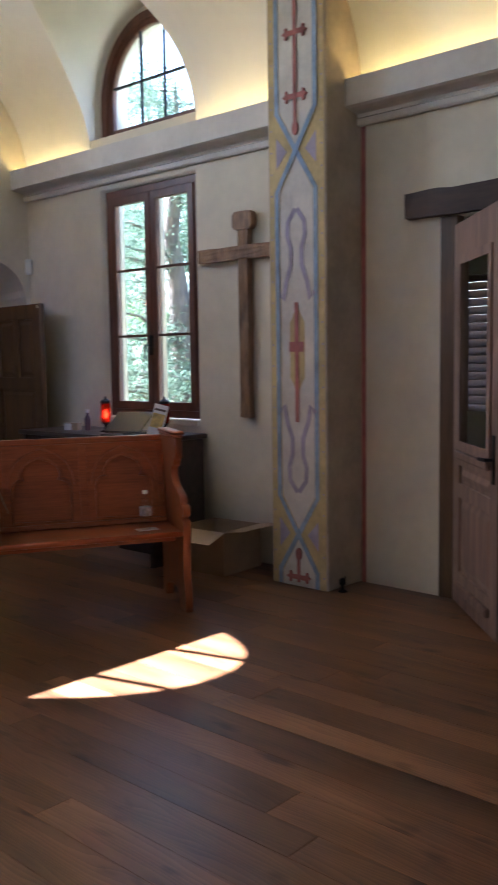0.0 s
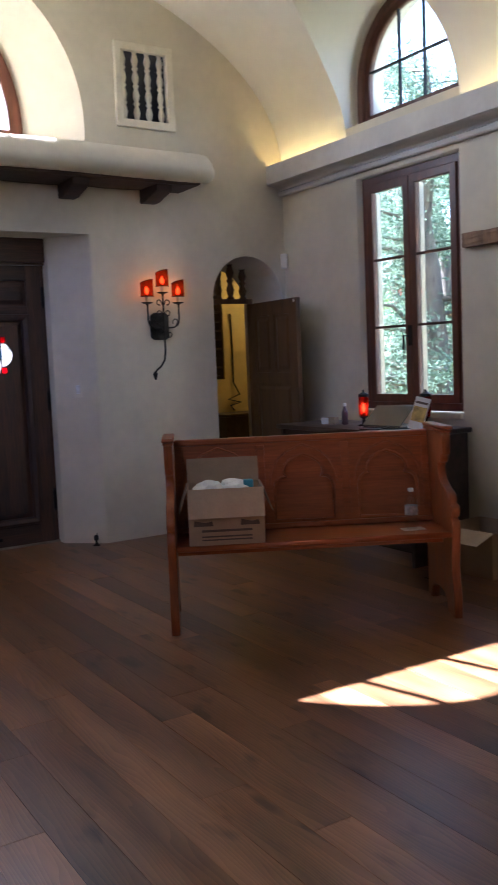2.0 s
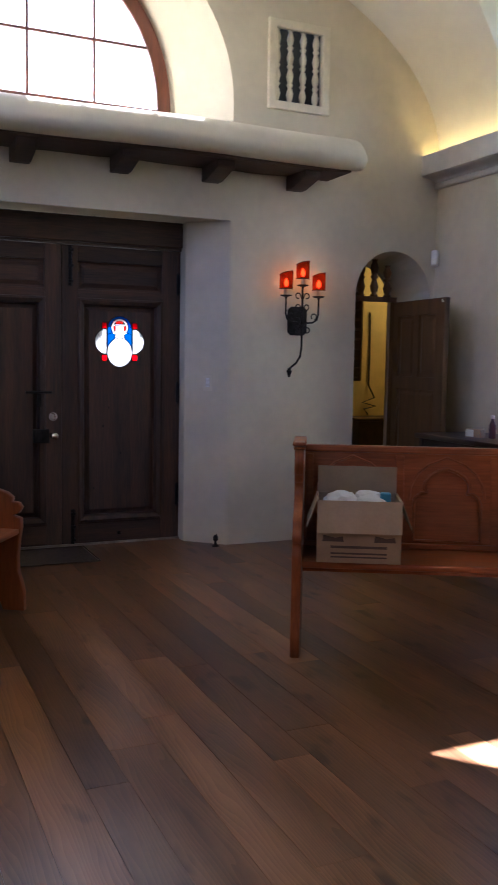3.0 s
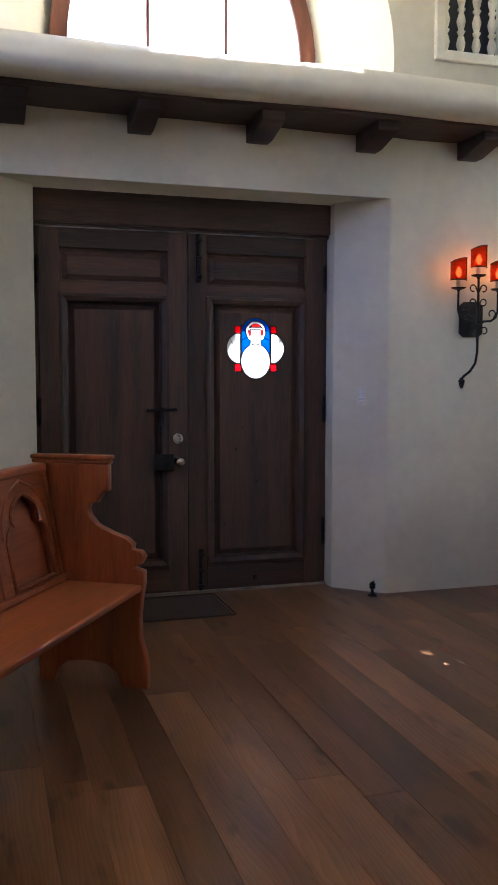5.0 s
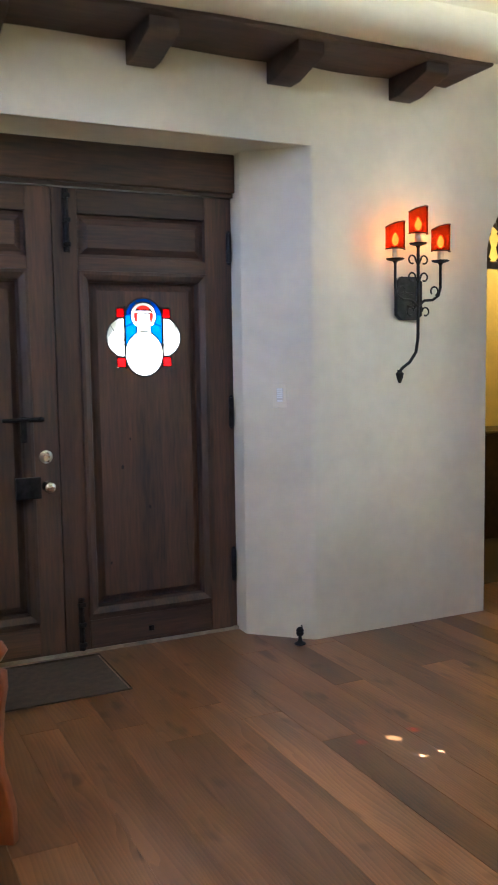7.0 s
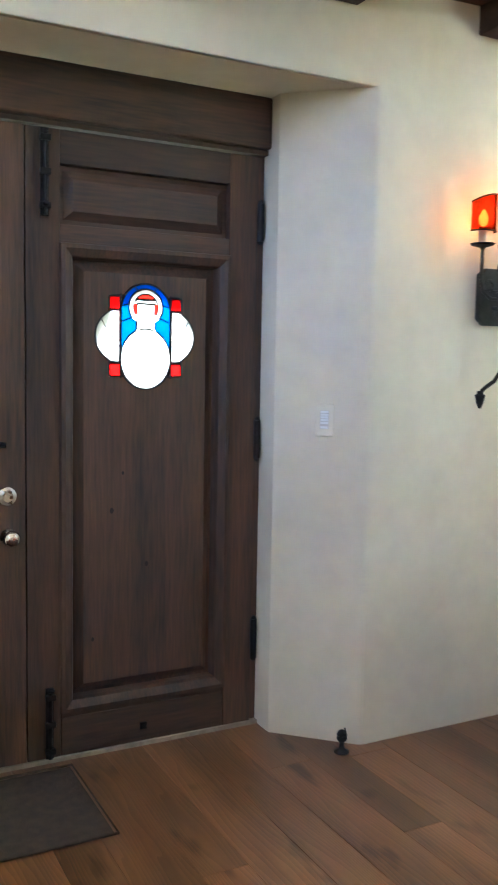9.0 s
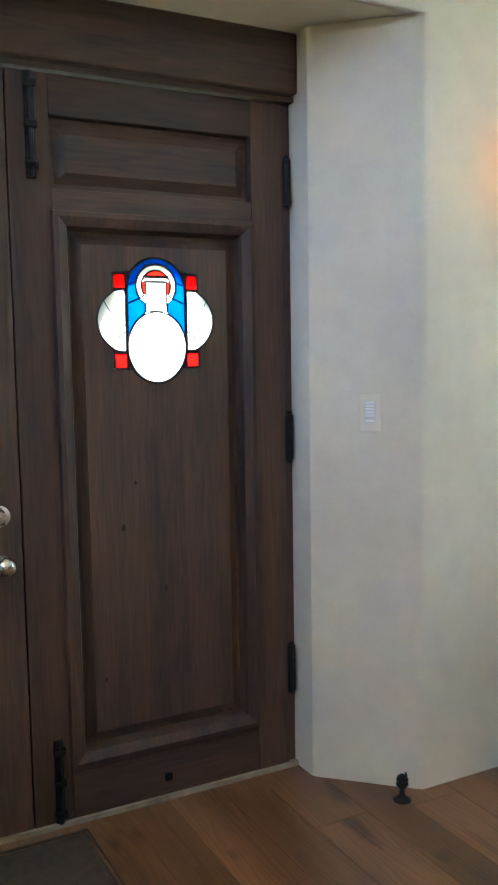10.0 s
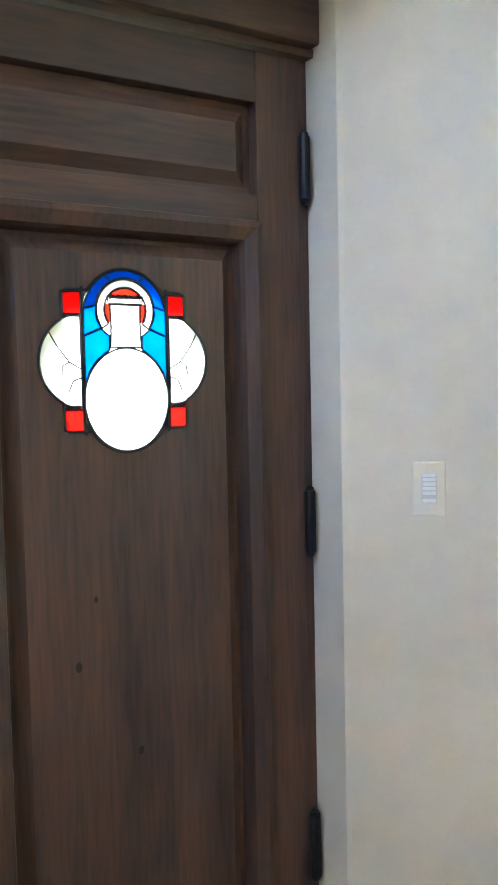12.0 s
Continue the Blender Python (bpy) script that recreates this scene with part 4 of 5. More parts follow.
pane(arc(0, HZ, 0.0455, 0.0455, 42, 138, 16) + [(-0.036, 0.130), (0.036, 0.130)], G_ORANGE)
for s in (-1, 1):
    pane([(s * 0.0455 * math.cos(radians(q)), HZ + 0.0455 * math.sin(radians(q))) for q in (16, 4, -8, -20, -32)] + [(s * 0.033, 0.080), (s * 0.034, 0.114)], G_ORANGE)
teeth = [(-0.037, 0.117), (0.037, 0.117), (0.040, 0.134)]
for k in range(6):
    u = 0.040 - 0.0133 * k
    teeth += [(u - 0.0045, 0.1345), (u - 0.0066, 0.1265), (u - 0.0088, 0.1345)]
teeth.append((-0.040, 0.134))
pane(teeth, G_WHITE)
pane([(-0.034, 0.028), (0.034, 0.028), (0.033, 0.080), (0.035, 0.1155), (-0.035, 0.1155), (-0.033, 0.080)], G_WHITE)
for s in (-1, 1):
    up = [(s * 0.0945 * math.cos(radians(q)), 0.094 + 0.0945 * math.sin(radians(q))) for q in range(2, 40, 4)] + [(s * 0.096, 0.1415), (s * 0.096, 0.097)]
    dn = [(s * 0.0955 * math.cos(radians(q)), BZ - 0.106 * math.sin(radians(q))) for q in range(9, 42, 4)] + [(s * 0.096, -0.1415), (s * 0.096, -0.099)]
    for poly in (up, dn, rect(s * 0.1385 - 0.0022, s * 0.1385 + 0.0022, 0.098, 0.1415), rect(s * 0.1385 - 0.0022, s * 0.1385 + 0.0022, -0.1415, -0.098),
                 rect(s * 0.117 - 0.021, s * 0.117 + 0.021, 0.1375, 0.1415), rect(s * 0.117 - 0.021, s * 0.117 + 0.021, -0.1415, -0.1395),
                 rect(s * 0.117 - 0.021, s * 0.117 + 0.021, 0.088, 0.0965), rect(s * 0.117 - 0.021, s * 0.117 + 0.021, -0.1005, -0.088)):
        part("lead_filler", slab([(GY + u, GZ + w) for u, w in poly], [], 0.003, 'x', HX - 0.0175), LEAD, glass)

# light switch on the splayed reveal
sw = thing("light_switch", "ivory wall switch plate with a column of small buttons", "light switch")
sw.matrix_world = pose(-6.842, 2.957, 1.217, 0, 0, 0) @ pose(0, 0, 0, 0, 0, math.degrees(math.atan2(0.265, 0.25)) - 90 + 90 + 180)
part("plate", box(-0.036, 0.036, -0.001, 0.010, -0.060, 0.060), SWITCH, sw, bevel=0.003)
part("button_well", box(-0.0165, 0.0165, 0.0095, 0.0105, -0.032, 0.036), TRIM, sw)
for z in (0.031, 0.021, 0.011, 0.001, -0.009, -0.026):
    part("button", box(-0.0145, 0.0145, 0.0102, 0.0135, z - 0.004, z + 0.004), WHITEPL, sw, bevel=0.001)


def door_stop(x, y):
    st = thing("door_stop", "small black iron floor door stop", "door stop", "door stops", pose(x, y, 0) @ Matrix.Scale(0.84, 4))
    part("base", lathe([(0.034, 0), (0.034, 0.005), (0.020, 0.012), (0.012, 0.02), (0.010, 0.045), (0.018, 0.052), (0.024, 0.062), (0.020, 0.074)], 18), IRON, st, smooth=True)
    part("cap", lathe([(0.019, 0.0745), (0.024, 0.080), (0.017, 0.094), (0.006, 0.102)], 18), IRON, st, smooth=True)
    part("hook", tube([(0.016, 0, 0.09), (0.026, 0, 0.104), (0.020, 0, 0.118)], 0.004), IRON, st)


door_stop(-6.70, 2.975)
door_stop(-3.165, 4.60)
mat_ob = thing("doormat", "flat dark brown doormat lying before the doors", "doormat")
part("mat", box(-7.00, -6.52, 0.97, 2.04, 0.0, 0.006), MATTE_BLACK, mat_ob, bevel=0.004)
part("edge_binding", tube([(-6.51, 0.96, 0.006), (-6.51, 2.05, 0.006), (-7.01, 2.05, 0.006), (-7.01, 0.96, 0.006)], 0.0045, 6, closed=True), MATTE_BLACK, mat_ob, "dark bound edge")

# ================= wall sconce =================
sc = thing("wall_sconce", "black iron wall sconce with three lit red mica shades", "wall lamp", m=pose(XD, 3.60, 1.69))
octa = [(-0.056, -0.085), (-0.028, -0.108), (0.072, -0.108), (0.100, -0.085), (0.100, 0.085), (0.072, 0.108), (-0.028, 0.108), (-0.056, 0.085)]
part("back_plate", slab(octa, [], 0.03, 'x', 0.001), IRON, sc, bevel=0.006)
part("scroll_crest", tube([(0.035, -0.035, 0.02), (0.038, -0.015, 0.028), (0.038, 0.01, 0.02), (0.036, 0.035, 0.026)], 0.006), IRON, sc)
part("stem", tube([(0.10, 0.02, 0.36 - 0.11), (0.10, 0.02, 0.0), (0.10, 0.02, -0.20), (0.095, 0.012, -0.27), (0.08, -0.015, -0.32), (0.06, -0.04, -0.345), (0.05, -0.05, -0.36)], 0.008), IRON, sc)
part("arrow_tip", lathe([(0.006, -0.425), (0.014, -0.405), (0.021, -0.375), (0.012, -0.368), (0.012, -0.358)], 12, at=(0.048, -0.053, 0)), IRON, sc)
part("wall_strut", tube([(0.03, 0.01, -0.04), (0.07, 0.018, -0.05), (0.10, 0.02, -0.02)], 0.009), IRON, sc)


def scroll(cx, cz, r, sgn, turns=1.4, x=0.10):
    pts = []
    for i in range(22):
        a = turns * 2 * math.pi * i / 21
        rr = r * (1 - 0.72 * i / 21)
        pts.append((x, cx + sgn * (r - rr * math.cos(a)) - sgn * r, cz + rr * math.sin(a)))
    return pts


for z in (0.10, 0.185):
    for s in (-1, 1):
        part("scroll", tube([(0.10, 0.02, z - 0.03)] + [(0.10, 0.02 + s * (0.036 + 0.020 * math.cos(a)), z + 0.020 * math.sin(a)) for a in [math.pi - k * 0.42 for k in range(13)]], 0.0045, 6), IRON, sc)
for s in (-1, 1):
    part("arm", tube([(0.10, 0.02, -0.045), (0.10, 0.02 + s * 0.04, -0.015), (0.10, 0.02 + s * 0.09, -0.012), (0.10, 0.02 + s * 0.125, 0.01), (0.10, 0.02 + s * 0.137, 0.05), (0.10, 0.02 + s * 0.137, 0.17)], 0.007), IRON, sc)
    part("scroll", tube([(0.10, 0.02 + s * 0.03, -0.05)] + [(0.10, 0.02 + s * (0.045 + 0.02 * math.cos(a)), -0.07 + 0.02 * math.sin(a)) for a in [math.pi - k * 0.42 for k in range(13)]], 0.0045, 6), IRON, sc)
    part("scroll", tube([(0.10, 0.02 + s * (0.10 + 0.022 * math.cos(a)), 0.032 + 0.022 * math.sin(a)) for a in [-1.2 + k * 0.42 * 1 for k in range(13)]], 0.0045, 6), IRON, sc)


def sconce_light(y, z):
    x = 0.10
    part("drip_cup", lathe([(0.008, -0.012), (0.012, -0.004), (0.040, 0.004), (0.046, 0.011), (0.010, 0.012)], 20, at=(x, y, z)), IRON, sc, smooth=False)
    part("candle_sleeve", lathe([(0.016, 0.012), (0.016, 0.07)], 16, at=(x, y, z)), CANDLE, sc, "ivory candle sleeve")
    part("bulb", lathe([(0.004, 0.072), (0.013, 0.082), (0.017, 0.096), (0.016, 0.108), (0.008, 0.126), (0.002, 0.136)], 14, at=(x, y, z)), FLAME, sc, "glowing flame bulb", smooth=True)
    # bent mica shield round the front of the bulb, its top edge rising to one side
    bm = bmesh.new()
    rows = []
    for i in range(17):
        a = radians(-82 + 164 * i / 16)
        t = i / 16
        ztop = 0.158 + 0.030 * t + 0.010 * math.sin(math.pi * t)
        rows.append([bm.verts.new((x - 0.012 + r * math.cos(a), y + r * math.sin(a), z + h)) for r, h in ((0.055, 0.055), (0.055, ztop), (0.053, ztop), (0.053, 0.055))])
    for a, b in zip(rows, rows[1:]):
        for k in range(4):
            bm.faces.new((a[k], a[(k + 1) % 4], b[(k + 1) % 4], b[k])).smooth = True
    bm.faces.new(rows[0])
    bm.faces.new(rows[-1][::-1])
    bmesh.ops.recalc_face_normals(bm, faces=bm.faces)
    sh = part("shade", bm, MICA, sc, "red mica shade lit from within")
    for hh in (0, 1):
        pts = []
        for i in range(17):
            a = radians(-82 + 164 * i / 16)
            t = i / 16
            pts.append((x - 0.012 + 0.0555 * math.cos(a), y + 0.0555 * math.sin(a), z + (0.055 if not hh else 0.158 + 0.030 * t + 0.010 * math.sin(math.pi * t))))
        part("rim_wire", tube(pts, 0.0028, 6), IRON, sh)
    d = bpy.data.lights.new("flame_light", 'POINT')
    d.energy, d.color, d.shadow_soft_size = 0.0006, (1.0, 0.25, 0.12), 0.012
    lo = new("flame_light", d)
    lo.location = (XD + x - 0.02, 3.60 + y, 1.69 + z + 0.155)


sconce_light(0.02, 0.255)
sconce_light(-0.117, 0.175)
sconce_light(0.157, 0.175)

# ================= arched side doorway =================
side = structure(new("door_2"), "brown panelled side door standing open under a small arch", "door")
DW = 0.77


def panel_door(w, h, material, parent, panels, glass_panel=None):
    ops = [rect(*p) for p in panels] + ([rect(*glass_panel)] if glass_panel else [])
    lf = part("door_leaf", slab(rect(0, w, 0.01, h), ops, 0.045, 'y', -0.0225), material, parent, bevel=0.004)
    for a, b, c, d in panels:
        bm = box(a - 0.004, b + 0.004, -0.008, 0.008, c - 0.004, d + 0.004)
        part("panel", bm, material, lf)
        for sy in (-1, 1):
            bm = bmesh.new()
            rows = [[bm.verts.new((x, sy * y, z)) for x, z in ((a + o, c + o), (b - o, c + o), (b - o, d - o), (a + o, d - o))] for o, y in ((0.02, 0.0085), (0.045, 0.017), (0.047, 0.0175))]
            for p, q in zip(rows, rows[1:]):
                for i in range(4):
                    bm.faces.new((p[i], p[(i + 1) % 4], q[(i + 1) % 4], q[i]))
            bm.faces.new(rows[-1])
            bmesh.ops.recalc_face_normals(bm, faces=bm.faces)
            part("field", bm, material, lf)
    return lf


lf = panel_door(DW, 1.88, SIDEDOOR, side, [(0.09, 0.33, 1.28, 1.76), (0.41, 0.65, 1.28, 1.76), (0.09, 0.65, 0.14, 1.18)])
lf.matrix_basis = pose(-6.90, 4.635, 0, 0, 0, -4)
part("catch", box(DW - 0.03, DW - 0.012, -0.032, -0.022, 1.845, 1.868), STEEL, lf)
grille = part("transom", box(-6.97, -6.93, 4.13, 4.66, 1.885, 1.925), SIDEDOOR, side)
part("door_jamb", box(-6.97, -6.925, 4.625, 4.665, 0, 1.8845), SIDEDOOR, side)
for k in range(4):
    y = 4.20 + 0.125 * k
    h = 0.30 * math.sqrt(max(0.05, 1 - ((y - 4.42) / 0.30) ** 2))
    sp = spindle(h, 0.036, "spindle", grille, SIDEDOOR, 2)
    sp.matrix_basis = pose(-6.95, y, 1.925)
# closet behind it
closet = structure(part("wall_closet", slab(rect(3.3, 6.2, 0, 2.6), [], -0.1, 'x', -8.6), CLOSET), "yellow lit plaster wall of the closet beyond", "wall")
part("side_wall", box(-8.6, XL - 0.09, 3.2, 3.3, 0, 2.6), CLOSET, closet)
part("side_wall", box(-8.6, XL - 0.09, 6.2, 6.3, 0, 2.6), CLOSET, closet)
structure(part("ceiling_closet", box(-8.7, XL - 0.09, 3.2, 6.3, 2.6, 2.7), CLOSET), "yellow closet ceiling", "ceiling")
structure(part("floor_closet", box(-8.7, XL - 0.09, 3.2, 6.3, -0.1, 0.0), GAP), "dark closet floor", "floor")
cl = thing("closet_lamp", "bare warm bulb hanging in the closet", "lamp")
part("bulb", lathe([(0.01, 0), (0.04, 0.03), (0.045, 0.06), (0.02, 0.11), (0.015, 0.14)], 16, at=(-7.9, 5.8, 2.2)), CLOSETLAMP, cl)
part("cord_cap", box(-7.93, -7.87, 5.77, 5.83, 2.585, 2.6), BLACKPL, cl)
part("cord", tube([(-7.9, 5.8, 2.34), (-7.9, 5.8, 2.6)], 0.006), BLACKPL, cl)
part("front_wall", box(XL - 0.12, XL - 0.092, 5.08, 6.2, 0, 2.6), CLOSET, closet)
rack = thing("shelf_rack", "dark wooden shelf rack hung from the closet ceiling", "shelf")
for y in (4.28, 4.62):
    part("upright", box(-7.62, -7.42, y, y + 0.018, 1.22, 2.6), SIDEDOOR, rack)
for k in range(11):
    part("shelf", box(-7.62, -7.43, 4.2985, 4.6195, 1.24 + 0.085 * k, 1.258 + 0.085 * k), SIDEDOOR, rack)
cab = thing("low_cabinet", "low dark cabinet against the closet wall", "cabinet")
part("body", box(-8.58, -8.20, 5.10, 6.0, 0.0, 0.80), DESK, cab, bevel=0.006)
part("top", box(-8.585, -8.18, 5.08, 6.02, 0.801, 0.83), DESK, cab, bevel=0.006)
cable = thing("hanging_cable", "black cable looped on the closet wall", "cable")
part("cable", tube([(-8.585, 5.43, 1.9), (-8.585, 5.44, 1.5), (-8.575, 5.43, 1.15), (-8.55, 5.49, 1.02), (-8.56, 5.35, 0.97), (-8.56, 5.51, 0.93), (-8.57, 5.38, 0.90), (-8.575, 5.43, 0.845)], 0.010), BLACKPL, cable)
sensor = thing("alarm_sensor", "small white alarm sensor in the corner of the walls", "sensor", m=pose(-6.665, 4.835, 2.23, 0, 0, 45))
part("housing", box(-0.03, 0.03, -0.02, 0.03, -0.065, 0.065), WHITEPL, sensor, bevel=0.014)
part("lens", box(-0.02, 0.02, -0.026, -0.0205, -0.05, -0.01), PAPER, sensor, bevel=0.002)

# ================= open door past the pillar =================
d3 = structure(new("door_3"), "weathered pine door with a glass pane, standing open", "door")
lf = panel_door(0.80, 2.13, PALEDOOR, d3, [(0.12, 0.68, 0.20, 0.62), (0.12, 0.68, 0.70, 0.80)], (0.13, 0.67, 0.92, 1.92))
lf.matrix_basis = pose(-2.545, 4.855, 0, 0, 0, -46)
part("glazing_bead", slab(rect(0.105, 0.695, 0.895, 1.945), [rect(0.15, 0.65, 0.94, 1.90)], 0.012, 'y', -0.0345), PALEDOOR, lf)
part("pane", box(0.13, 0.67, -0.003, 0.003, 0.92, 1.92), GLASS, lf, "clear glass pane")
part("rail_moulding", box(0.10, 0.70, -0.05, -0.0228, 0.84, 0.885), PALEDOOR, lf, bevel=0.01)
part("rail_moulding", box(0.10, 0.70, -0.05, -0.0228, 0.10, 0.15), PALEDOOR, lf, bevel=0.01)
part("handle_plate", box(0.725, 0.765, -0.030, -0.0228, 0.78, 1.02), IRON, lf)
part("lever", tube([(0.745, -0.028, 0.90), (0.745, -0.065, 0.90), (0.64, -0.068, 0.895)], 0.009), IRON, lf)
part("door_jamb", box(-2.669, -2.560, YN - 0.012, YN + 0.07, 0, 2.189), SIDEDOOR, d3, "dark wooden door frame", bevel=0.004)
for z in (0.3, 1.05, 1.85):
    part("hinge", lathe([(0.012, 0), (0.012, 0.13)], 10, at=(-2.556, 4.850, z)), IRON, d3, "black iron hinge")
part("lintel", rough_beam(-0.05, 0.06, -1.0, 0.75, 0.0, 0.145, 8), BEAM, d3, "heavy dark hewn lintel").matrix_basis = pose(-2.12, 4.86, 2.192, 0, 0, 90)

# ================= carved cross =================
cr = thing("wall_cross", "carved brown wooden cross hanging on the plaster wall", "cross")
CX = -4.14


def carved(x0, x1, z0, z1, seed, y=YN):
    bm = box(x0, x1, y - 0.065, y - 0.012, z0, z1)
    bmesh.ops.subdivide_edges(bm, edges=bm.edges, cuts=7, use_grid_fill=True)
    rng = random.Random(seed)
    for v in bm.verts:
        v.co += Vector((rng.uniform(-1, 1), rng.uniform(-1, 1), rng.uniform(-1, 1))) * 0.004
    return bm


part("upright", carved(CX - 0.042, CX + 0.042, 1.01, 2.28, 1), CROSSWOOD, cr)
part("crossbar", carved(CX - 0.42, CX + 0.42, 2.08, 2.168, 2), CROSSWOOD, cr).matrix_basis = pose(0, -0.008, 0)
tb = [(CX + u, 2.335 + w) for u, w in ((-0.09, -0.038), (-0.068, -0.06), (0.068, -0.06), (0.09, -0.038), (0.09, 0.038), (0.068, 0.06), (-0.068, 0.06), (-0.09, 0.038))]
part("title_board", slab(tb, [], 0.06, 'y', YN - 0.075), CROSSWOOD, cr, "octagonal carved board", bevel=0.006)

# ================= pews =================
PEW_L = 1.53


def pew_end_profile():
    """Depth from the front (0) to the back (0.52) against height."""
    s = [(0.10, 0.0), (-0.02, 0.0), (-0.018, 0.10), (-0.008, 0.15), (0.012, 0.22), (0.014, 0.30), (0.004, 0.40), (-0.008, 0.46), (-0.006, 0.512), (0.038, 0.526),
         (0.008, 0.540), (-0.012, 0.572), (0.006, 0.598), (0.044, 0.604), (0.040, 0.625), (0.072, 0.652), (0.14, 0.674), (0.205, 0.702), (0.238, 0.74), (0.247, 0.77),
         (0.238, 0.795), (0.205, 0.80), (0.190, 0.82), (0.178, 0.845), (0.153, 0.85), (0.153, 0.965), (0.50, 0.965), (0.497, 0.5), (0.49, 0.0), (0.42, 0.0),
         (0.40, 0.06), (0.35, 0.095), (0.26, 0.105), (0.17, 0.095), (0.12, 0.06)]
    return s


def trefoil(c, w, z0, z1):
    """Opening with a cusped pointed head."""
    h = z1 - z0
    right = [(w, 0), (w, 0.52 * h), (w * 0.93, 0.60 * h), (w * 0.78, 0.655 * h), (w * 0.60, 0.66 * h), (w * 0.68, 0.72 * h), (w * 0.66, 0.80 * h), (w * 0.52, 0.89 * h),
             (w * 0.28, 0.96 * h)]
    return [(c + u, z0 + v) for u, v in right] + [(c, z1)] + [(c - u, z0 + v) for u, v in right[::-1]]


def make_pew(label, m):
    p = thing("pew", label, "pew", "pews")
    for x in (0.0, PEW_L - 0.045):
        e = part("end_panel", slab(pew_end_profile(), [], 0.045, 'x', x, 0.006), PEWEND, p)
        part("cap_moulding", slab(rect(x - 0.004, x + 0.049, 0.147, 0.506), [], 0.016, 'z', 0.9655, 0.006), PEWEND, e)
        part("cap", slab(rect(x - 0.010, x + 0.055, 0.141, 0.512), [], 0.021, 'z', 0.982, 0.009), PEWEND, e)
    # leaning back with three cusped openings over a sunk board
    z0, z1 = 0.40, 0.955
    cs = [PEW_L * k for k in (0.19, 0.5, 0.81)]
    holes = [trefoil(c, 0.165, 0.50, 0.86) for c in cs]
    def leaning(bm):
        for v in bm.verts:
            v.co.y += 0.18 * (v.co.z - 0.70)
        return bm

    bk = part("backrest", leaning(slab(rect(0.048, PEW_L - 0.048, z0, z1), holes, 0.030, 'y', 0.40)), PEWWOOD, p)
    for hl in holes:
        part("tracery_bead", leaning(tube([(u, 0.3985, w) for u, w in hl], 0.010, 6, closed=True)), PEWWOOD, bk)
    for c in cs:
        outer = [(0.19, 0.70), (0.18, 0.77), (0.145, 0.835), (0.09, 0.880), (0.0, 0.915)]
        hood = [(c + u, 0.3985, w) for u, w in outer] + [(c - u, 0.3985, w) for u, w in outer[-2::-1]]
        part("tracery_hood", leaning(tube(hood, 0.006, 6)), PEWWOOD, bk)
    part("back_board", leaning(box(0.048, PEW_L - 0.048, 0.432, 0.444, z0 + 0.01, z1 - 0.005)), PEWWOOD, bk)
    part("top_rail", leaning(box(0.047, PEW_L - 0.047, 0.390, 0.446, 0.93, 0.966)), PEWWOOD, bk, bevel=0.01)
    for a, b in ((0.06, cs[0] - 0.2), (cs[0] + 0.215, cs[1] - 0.215), (cs[1] + 0.215, cs[2] - 0.215), (cs[2] + 0.2, PEW_L - 0.06)):
        if b - a > 0.01:
            part("stile", leaning(box(a, b, 0.392, 0.399, 0.48, 0.92)), PEWWOOD, bk, bevel=0.003)
    part("moulding", leaning(box(0.048, PEW_L - 0.048, 0.380, 0.3995, 0.462, 0.488)), PEWWOOD, bk, bevel=0.006)
    part("seat", slab(rect(0.046, PEW_L - 0.046, 0.002, 0.42), [], 0.032, 'z', 0.425, 0.010), PEWWOOD, p)
    part("seat_rail", box(0.05, PEW_L - 0.05, 0.16, 0.18, 0.375, 0.424), PEWWOOD, p)
    p.matrix_world = m
    return p


PEW1 = pose(-4.30, 2.39, 0, 0, 0, 61.5)
make_pew("orange oak pew with trefoil panels, holding a box and a bottle", PEW1)
e2 = Vector((-0.85, 0.527, 0))
o2 = Vector((-5.545, 1.365, 0)) - e2 * PEW_L
make_pew("orange oak pew with a scrolled end, standing empty", pose(o2.x, o2.y, 0, 0, 0, 148.2))

# cardboard box on the seat
def carton(name, label, m, w, d, h, contents):
    b = thing(name, label, "box", m=m)
    t = 0.005
    part("front_wall", box(-w / 2, w / 2, -d / 2, -d / 2 + t, 0, h), CARD, b)
    part("back_wall", box(-w / 2, w / 2, d / 2 - t, d / 2, 0, h), CARD, b)
    for s in (-1, 1):
        part("side_wall", box(s * w / 2 - t * (s > 0), s * w / 2 + t * (s < 0), -d / 2 + t, d / 2 - t, 0, h), CARD, b)
    part("bottom", box(-w / 2 + t, w / 2 - t, -d / 2 + t, d / 2 - t, 0, t), CARD, b)
    return b


cb = carton("cardboard_box", "open brown cardboard box filled with paper on the pew seat", PEW1 @ pose(0.31, 0.162, 0.458), 0.39, 0.33, 0.285, True)
fl = part("front_flap", box(-0.195, 0.195, -0.004, 0.0, -0.150, 0.0), CARDIN, cb, "folded-down pale flap")
fl.matrix_basis = pose(0, -0.166, 0.292, -12)
fl = part("back_flap", box(-0.195, 0.195, 0.0, 0.004, 0.0, 0.130), CARD, cb)
fl.matrix_basis = pose(0, 0.163, 0.285, -6)
for s in (-1, 1):
    fl = part("side_flap", box(-0.002, 0.002, -0.16, 0.16, -0.13, 0), CARD, cb)
    fl.matrix_basis = pose(s * 0.198, 0, 0.286, 0, -s * 20, 0)
for i, (u, w, hh) in enumerate(((0, 0.075, 0.012), (0, 0.045, 0.008), (0, 0.028, 0.007))):
    part("printed_bar", box(u - 0.13, u + 0.13, -0.1665, -0.1652, w - hh / 2, w + hh / 2), CARDINK, cb)
